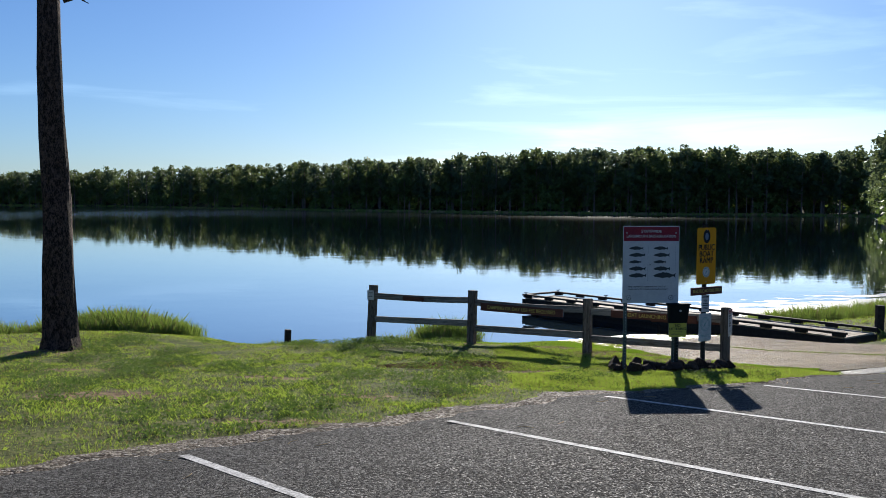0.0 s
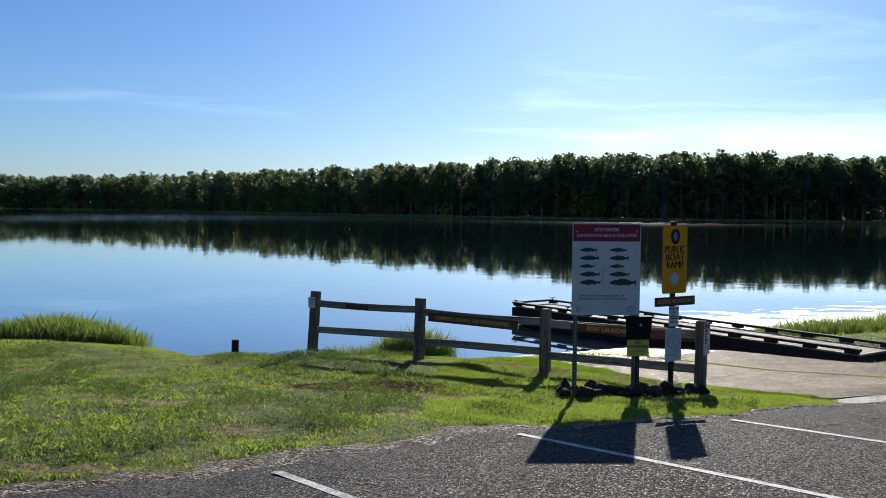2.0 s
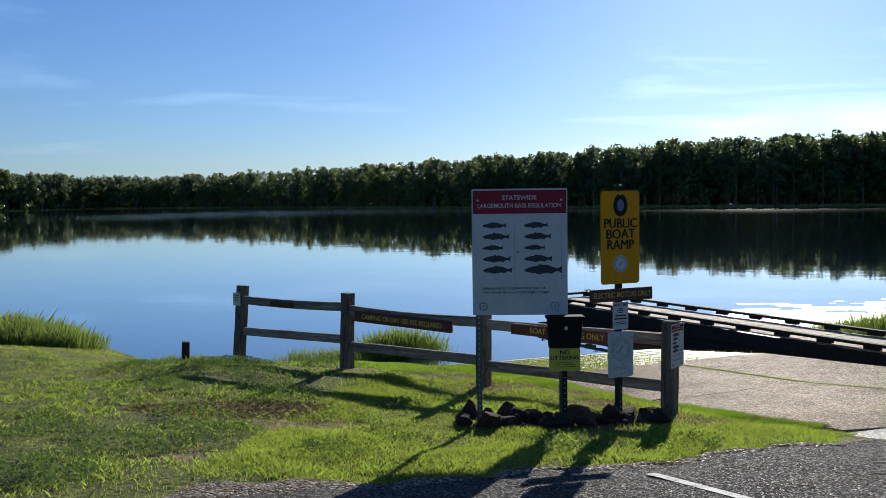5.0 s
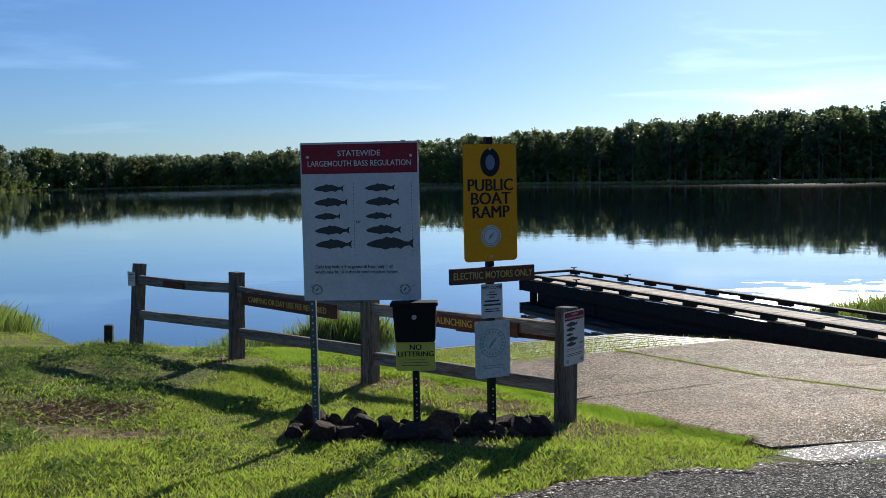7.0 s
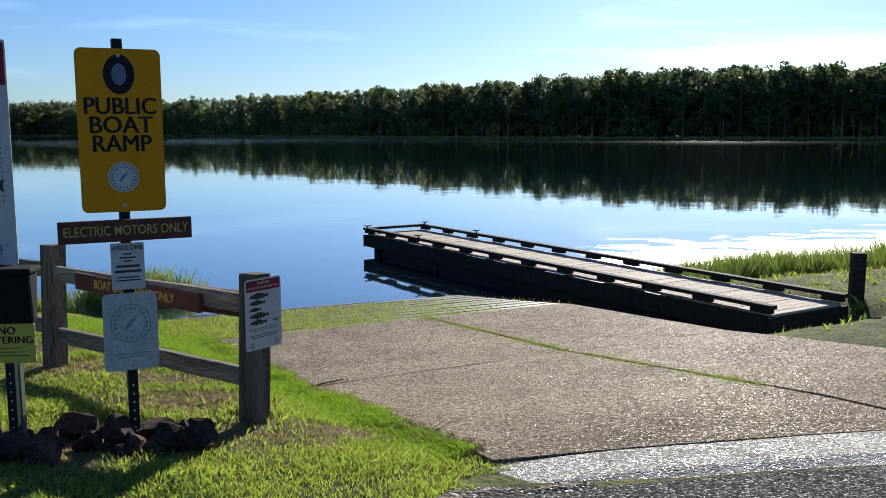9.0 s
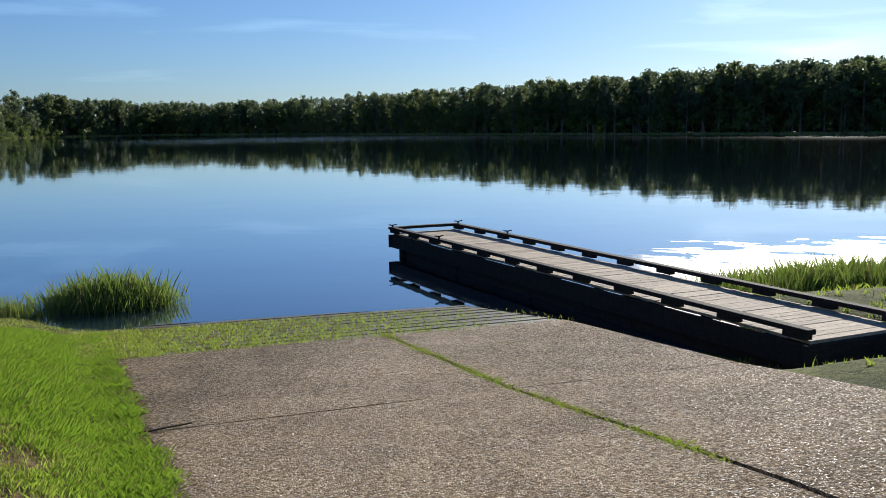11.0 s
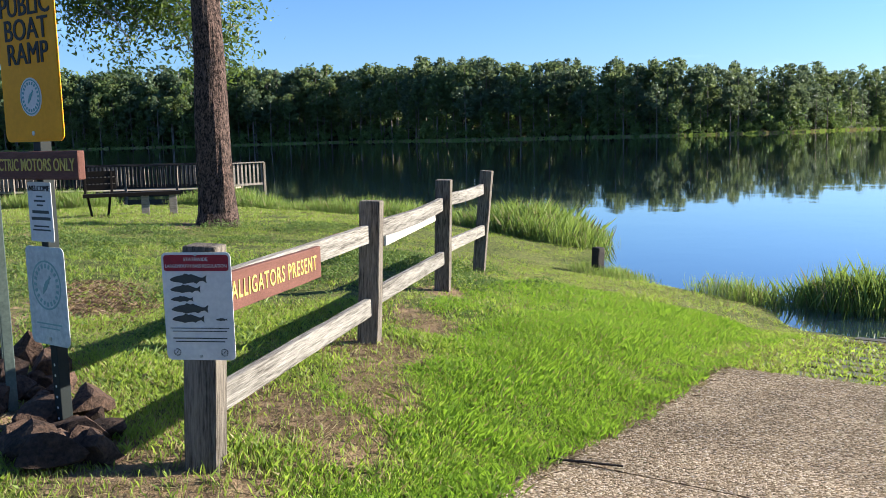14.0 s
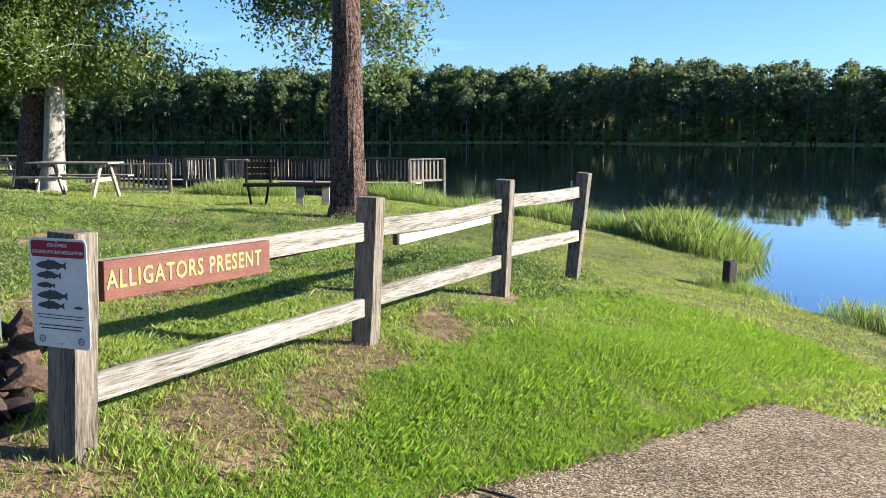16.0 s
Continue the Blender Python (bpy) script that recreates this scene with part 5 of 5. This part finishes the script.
def railing(name, a, b, deck=True, label="weathered timber pier railing with upright balusters", width=1.6, side=1, z=0.28):
    """A stretch of pier from a to b: deck, posts, rails and balusters along one or both edges."""
    a, b = Vector(a), Vector(b)
    way = b - a
    ln = way.length
    t = thing(name, pose(a.x, a.y, 0, 0, 0, math.degrees(math.atan2(way.y, way.x))), label, "pier")
    if deck:
        part("deck", boxed((ln, width, 0.06), (ln / 2, side * width / 2, z), 0.005), M_PLANK, t)
        part("edge_beam", boxed((ln, 0.06, 0.24), (ln / 2, 0, z - 0.1), 0.005), M_TIMBER, t)
    edges = (0.0, side * width) if deck else (0.0,)
    # rail colour carries the light: dark on the shaded pier, pale where sunlit
    dark = M_TIMBER if deck else M_POST_H
    for e in edges:
        bal = boxed((0.075, 0.035, 0.82), bevel=0.004)
        shared = None
        # near balusters coloured dark for their shade, the far ones pale as sunlit
        stain_shade = M_TIMBER if deck and e == 0 else M_POST_H
        part("top_rail", boxed((ln, 0.13, 0.045), (ln / 2, e, z + 1.02), 0.005), dark, t)
        part("low_rail", boxed((ln, 0.045, 0.09), (ln / 2, e, z + 0.15), 0.005), dark, t)
        n = max(1, round(ln / 2.0))
        for i in range(n + 1):
            part("post", boxed((0.1, 0.1, 1.95), (ln * i / n, e, z + 0.05), 0.006), M_POST, t)
        k = round(ln / 0.17)
        for i in range(k):
            if shared is None:
                ob = part("baluster", bal, stain_shade, t, m=Matrix.Translation((ln * (i + 0.5) / k, e + 0.04, z + 0.58)))
                shared = ob.data
            else:
                part("baluster", shared, None, t, m=Matrix.Translation((ln * (i + 0.5) / k, e + 0.04, z + 0.58)))
    return t


railing("fishing_pier", (-28.4, 20.15), (-34.88, 6.72), side=-1)
railing("fishing_pier", (-28.4, 20.15), (-28.9, 21.65), False)
railing("pier_walkway", (-23.93, 9.64), (-23.71, 11.48), False)
railing("pier_walkway", (-31.12, 10.89), (-30.47, 12.17), False)
railing("pier_walkway", (-28.98, 12.81), (-28.87, 13.69), False)

# ---- grass, reeds, weeds ----


def patchy(x, y):
    """Slow variation from bare to lush, 0 to 1."""
    return 0.5 + 0.25 * np.sin(x * 0.9 + 1.3 * np.sin(y * 0.7)) + 0.25 * np.sin(y * 1.25 + 1.7 * np.sin(x * 0.55 + 1.0)) * np.cos(x * 0.35)


def blades(name, x, y, tall, wide, mats, dry, label, lean=0.35, z=None, kind="stuff", bow=0.35):
    """Bent three-cornered blades at the given places."""
    n = len(x)
    z0 = (height(x, y) if z is None else z) - 0.01
    a = rng.uniform(0, 2 * math.pi, n)
    h = tall * rng.uniform(0.55, 1.25, n)
    w = wide * rng.uniform(0.7, 1.3, n)
    lx, ly = rng.normal(size=n) * lean * h, rng.normal(size=n) * lean * h
    dx, dy = np.cos(a) * w, np.sin(a) * w
    v = np.empty((n, 4, 3))
    v[:, 0] = np.stack([x - dx, y - dy, z0], 1)
    v[:, 1] = np.stack([x + dx, y + dy, z0], 1)
    v[:, 2] = np.stack([x + lx * bow + dx * 0.7, y + ly * bow + dy * 0.7, z0 + h * 0.6], 1)
    v[:, 3] = np.stack([x + lx, y + ly, z0 + h * 0.95], 1)
    f = np.arange(n * 4).reshape(n, 4)
    which = (rng.uniform(size=n) < dry).astype(int)
    return tagged(part(name, array_mesh(name, v.reshape(-1, 3), f, mats, which), None), label, "grass", kind=kind)


def scatter(n, x0, x1, y0, y1, tuft=12, loose=0.045):
    """Places in small tufts."""
    c = n // tuft
    cx, cy, r = rng.uniform(x0, x1, c), rng.uniform(y0, y1, c), loose * rng.uniform(0.4, 2.0, c)
    cx, cy, r = np.repeat(cx, tuft), np.repeat(cy, tuft), np.repeat(r, tuft)
    return cx + rng.normal(size=c * tuft) * r, cy + rng.normal(size=c * tuft) * r


def on_lawn(x, y, margin=0.0):
    u, v = to_uv(x, y)
    lot = np.where(v < 14.0, edge_u(np.minimum(v, 13.9)) + 0.27 - 0.2 * smooth(8.3, 10.3, v) + margin, 8.05)
    off_ramp = (v < 14.43 + 0.03 * np.sin(u * 2.7) + 0.025 * np.sin(u * 7.3 + 2 * np.sin(u * 3.1)) + rng.normal(size=np.shape(v)) * 0.04) | (v > 20.0)
    return (u > lot) & (off_ramp | (u > 17.6)) & (y < shore_y(x) - 0.02)


def lawn(n, x0, x1, y0, y1, tall, wide, dry, name, label, lush=0.42):
    x, y = scatter(n, x0, x1, y0, y1)
    n = len(x)
    p = patchy(x, y) * 0.4 + 0.35 * patchy(x * 3.3 + 5, y * 3.1) + 0.45 * patchy(x * 9.1, y * 8.3) - 0.1
    keep = on_lawn(x, y) & (rng.uniform(size=n) < np.clip(p + lush, 0.12, 1)) & (rng.uniform(size=n) > bare(x, y) * 0.9)
    x, y = x[keep], y[keep]
    u, v = to_uv(x, y)
    t = tall * (0.4 + 0.5 * patchy(x * 1.7, y * 1.9) + 0.7 * patchy(x * 4.7, y * 4.3) ** 2)
    return blades(name, x, y, t, wide, [M_BLADE, M_DRY], dry, label)


lawn(380000, -7.5, 8, 5, 24.2, 0.042, 0.0034, 0.22, "lawn_grass", "short patchy lawn grass", lush=0.2)
lawn(260000, 1.2, 7.0, 12.2, 17.6, 0.05, 0.0027, 0.16, "lawn_grass", "patchy green lawn grass round the sign posts", lush=0.3)
lawn(125000, -22, -6, 8, 21, 0.055, 0.0065, 0.26, "lawn_grass", "short lawn grass round the pine")
lawn(50000, -34, -14, 2, 16, 0.08, 0.012, 0.24, "lawn_grass", "lawn grass by the picnic tables")
lawn(16000, 9, 22, 19, 31, 0.10, 0.008, 0.15, "lawn_grass", "grass beside the dock")

# dead straw over the churned patch of lawn
n = 5000
a, r = rng.uniform(0, 2 * math.pi, n), np.sqrt(rng.uniform(size=n))
x, y = 0.5 + 1.35 * r * np.cos(a), 15.3 + 0.5 * r * np.sin(a)
M_STRAWBED = leaf_material("dead dark straw", (0.06, 0.036, 0.02), (0.30, 0.20, 0.11), (0.10, 0.07, 0.03), share=0.15)
blades("dead_straw", x, y, 0.035, 0.0035, [M_STRAWBED, M_BLADE], 0.12, "dead brown straw on a churned patch of lawn", 1.1)

# straw and dead grass over the worn earth along the fence and round the rocks
n = 110000
x, y = rng.uniform(2.0, 6.4, n), rng.uniform(14.2, 18.6, n)
keep = on_lawn(x, y) & (rng.uniform(size=n) < bare(x, y) * 0.85)
blades("pine_straw", x[keep], y[keep], 0.026, 0.0011, [M_STRAWBED, M_DRY], 0.5, "brown pine straw on worn earth along the fence", 1.6, bow=0.56)

# coarse dark tufts in the patchy lawn
x, y = scatter(90000, -7.5, 5, 6, 17, 24, 0.045)
p = patchy(x * 0.8 + 3, y * 0.9) * 0.5 + 0.5 * patchy(x * 3.1, y * 2.7 + 2)
keep = on_lawn(x, y, 0.15) & (rng.uniform(size=len(x)) < smooth(0.4, 0.7, p)) & (rng.uniform(size=len(x)) > bare(x, y))
blades("grass_tufts", x[keep], y[keep], 0.06, 0.003, [M_WEED, M_BLADE], 0.6, "coarse dark grass tufts in the lawn", 0.5)

# the lush wedge between fence and ramp
n = 500000
k, s = rng.uniform(size=n), rng.uniform(size=n)
fx = POSTS[0][0] + (POSTS[3][0] + 1.2 - POSTS[0][0]) * k
fy = POSTS[0][1] + (POSTS[3][1] - 0.75 - POSTS[0][1]) * k
fx, fy = fx + 0.53 * s * 3.6, fy + 0.85 * s * 3.6
u, v = to_uv(fx, fy)
keep = on_lawn(fx, fy) & (v > 12.9 - 0.2 * (u - 9)) & (rng.uniform(size=n) > 1.4 * bare(fx, fy)) & (rng.uniform(size=n) < 0.25 + 0.75 * smooth(12.6, 13.4, v)) & (u < 16.6)
fx, fy, u, v = fx[keep], fy[keep], u[keep], v[keep]
blades("tall_grass", fx, fy, (0.030 + 0.022 * patchy(fx * 2, fy * 2)) * (0.7 + 0.6 * patchy(fx * 8, fy * 7)), 0.0016, [M_LUSH, M_DRY], 0.06, "lush bright grass between fence and ramp", 0.42, z=height(fx, fy) + 0.025 * smooth(14.15, 14.4, v))

# dead leaves and straw washed against the ramp's edge
n = 5200
u, v = rng.uniform(8.4, 14.2, n), 14.40 + rng.normal(size=n) * 0.055 + 0.03 * np.sin(rng.uniform(0, 40, n))
x, y = 0.8 * v - 0.6 * u, 0.6 * v + 0.8 * u
blades("edge_straw", x, y, 0.028, 0.0022, [M_STRAWBED, M_DRY], 0.35, "dead straw and leaves along the ramp's edge", 1.3, bow=0.5, z=ramp_height(u, v) + 0.03)

# dry, trodden grass on the way to the water
n = 26000
x, y = rng.uniform(-4, 3.6, n), rng.uniform(19.6, 23.0, n)
keep = on_lawn(x, y) & (to_uv(x, y)[1] < 14.3)
blades("trodden_grass", x[keep], y[keep], 0.024, 0.005, [M_BLADE, M_DRY], 0.6, "short trodden dry grass by the water", 0.7)

# weeds in the ramp's joint and on its grooved foot
n = 5500
u, v = rng.uniform(8.6, 14.1, n), 17.2 + rng.normal(size=n) * 0.032
keep = rng.uniform(size=n) < 0.25 + 0.75 * (np.sin(u * 5) * 0.5 + 0.5)
x, y = 0.8 * v - 0.6 * u, 0.6 * v + 0.8 * u
blades("joint_weeds", x[keep], y[keep], 0.035, 0.004, [M_BLADE, M_DRY], 0.3, "low weeds growing in the ramp joint", 0.5, z=ramp_height(u[keep], v[keep]) + 0.02)
n = 64000
u, v = rng.uniform(14.0, 17.0, n), rng.uniform(13.2, 19.6, n)
row = np.abs(((u - 14.09) / 0.33) % 1 - 0.86)
keep = (rng.uniform(size=n) < np.clip(1.15 - 0.2 * (v - 13.5), 0.05, 1)) & ((row < 0.15) | (v < 14.9) | (rng.uniform(size=n) < 0.2)) & (u < 16.9 - 0.05 * (v - 13))
x, y = 0.8 * v - 0.6 * u, 0.6 * v + 0.8 * u
blades("ramp_weeds", x[keep], y[keep], 0.04, 0.005, [M_BLADE, M_DRY], 0.3, "weeds growing between the ramp's grooves", 0.5, z=ramp_height(u[keep], v[keep]) + 0.025)


def reeds(cx, cy, rx, ry, n, tall, label, name="reed_clump", turn=0.0, lean=0.2, wide=0.0034):
    n = int(n * 2.2)
    tufts = max(8, n // 18)
    a, r = np.repeat(rng.uniform(0, 2 * math.pi, tufts), n // tufts), np.repeat(np.sqrt(rng.uniform(size=tufts)), n // tufts)
    n = len(a)
    px, py = rx * r * np.cos(a) + rng.normal(size=n) * 0.13, ry * r * np.sin(a) + rng.normal(size=n) * 0.13
    c, s = math.cos(turn), math.sin(turn)
    x, y = cx + px * c - py * s, cy + px * s + py * c
    t = tall * (1.05 - 0.5 * r ** 2) * np.repeat(rng.uniform(0.6, 1.15, tufts), n // tufts)
    z = np.maximum(height(x, y), -0.05)
    blades(name, x, y, t, wide, [M_REED, M_DRY], 0.1, label, lean, z, bow=0.52)


reeds(0.3, 24.2, 0.9, 0.5, 2000, 0.54, "dense clump of green reeds in the shallows", turn=0.35, wide=0.003)
reeds(-1.0, 23.35, 1.0, 0.35, 800, 0.30, "thin reeds along the waterline")
reeds(-3.4, 22.7, 0.8, 0.45, 1200, 0.18, "weedy grass round the timber stub")
reeds(-8.3, 23.8, 2.3, 1.2, 9500, 0.60, "broad bed of green shore reeds", turn=-0.15, wide=0.0032, lean=0.25)
reeds(-13.5, 22.0, 4.2, 1.0, 8000, 0.55, "tall grass along the lake shore", turn=0.32)
reeds(-19.5, 19.2, 3.0, 1.2, 6000, 0.6, "tall grass along the lake shore", turn=0.45)
reeds(-24.0, 14.0, 2.2, 1.4, 4500, 0.6, "tall grass beside the pier", turn=0.8)
reeds(11.3, 28.2, 3.2, 0.8, 4200, 0.46, "sunlit reeds beyond the dock", turn=0.5)
reeds(15.8, 30.8, 4.0, 1.0, 4500, 0.5, "sunlit reeds beyond the dock", turn=0.5)


def weeds(n, x0, x1, y0, y1, size, name, label):
    """Low broad-leaved weeds in clumps."""
    x, y = scatter(n, x0, x1, y0, y1, 20, 0.07)
    p = 0.45 * patchy(x * 1.3 + 2, y * 1.1) + 0.55 * patchy(x * 4.3, y * 3.7 + 1)
    keep = on_lawn(x, y, 0.1) & (rng.uniform(size=len(x)) < 0.06 + 0.94 * smooth(0.48, 0.68, p)) & (rng.uniform(size=len(x)) > bare(x, y)) & (to_uv(x, y)[1] < 12.7)
    x, y, p = x[keep], y[keep], p[keep]
    c = np.stack([x, y, height(x, y) + 0.008 + rng.uniform(0.0, 0.035, len(x)) * (1 + 3.0 * smooth(0.5, 0.8, p))], 1)
    q = cards(c, size)
    return tagged(part(name, array_mesh(name, q, np.arange(len(q)).reshape(-1, 4), [M_WEED]), None), label, "weeds", kind="stuff")


weeds(200000, -7, 7, 7, 20, 0.018, "lawn_weeds", "low broad-leaved weeds in the lawn")

# litter of twigs
stick = thing("stick", on_ground(5.0, 17.6, 0) @ Matrix.Translation((0, 0, 0.045)), "thin dark stick lying on the concrete ramp", "stick")
part("shaft", tube([((-0.13, -0.15, 0.002), 0.006), ((0.0, 0.0, 0.004), 0.007), ((0.13, 0.15, 0.002), 0.005)], 6), M_TIMBER, stick)
M_STRAW = plain("dry pine straw", (0.34, 0.25, 0.14), 0.8)
for k in range(14):
    v0, u0 = rr.uniform(2.0, 13.5), rr.uniform(6.2, 7.6)
    p = place(v0, u0)
    tw = part("twig", tube([((-0.07, 0, 0), 0.003), ((0, 0.015, 0.004), 0.004), ((0.08, 0.0, 0), 0.002)], 4), M_STRAW, None, m=pose(p.x, p.y, p.z + 0.033, 0, 0, rr.uniform(0, 360)))
    tagged(tw, "dry straw-coloured twig lying on the asphalt", "twig", "twigs on the asphalt")
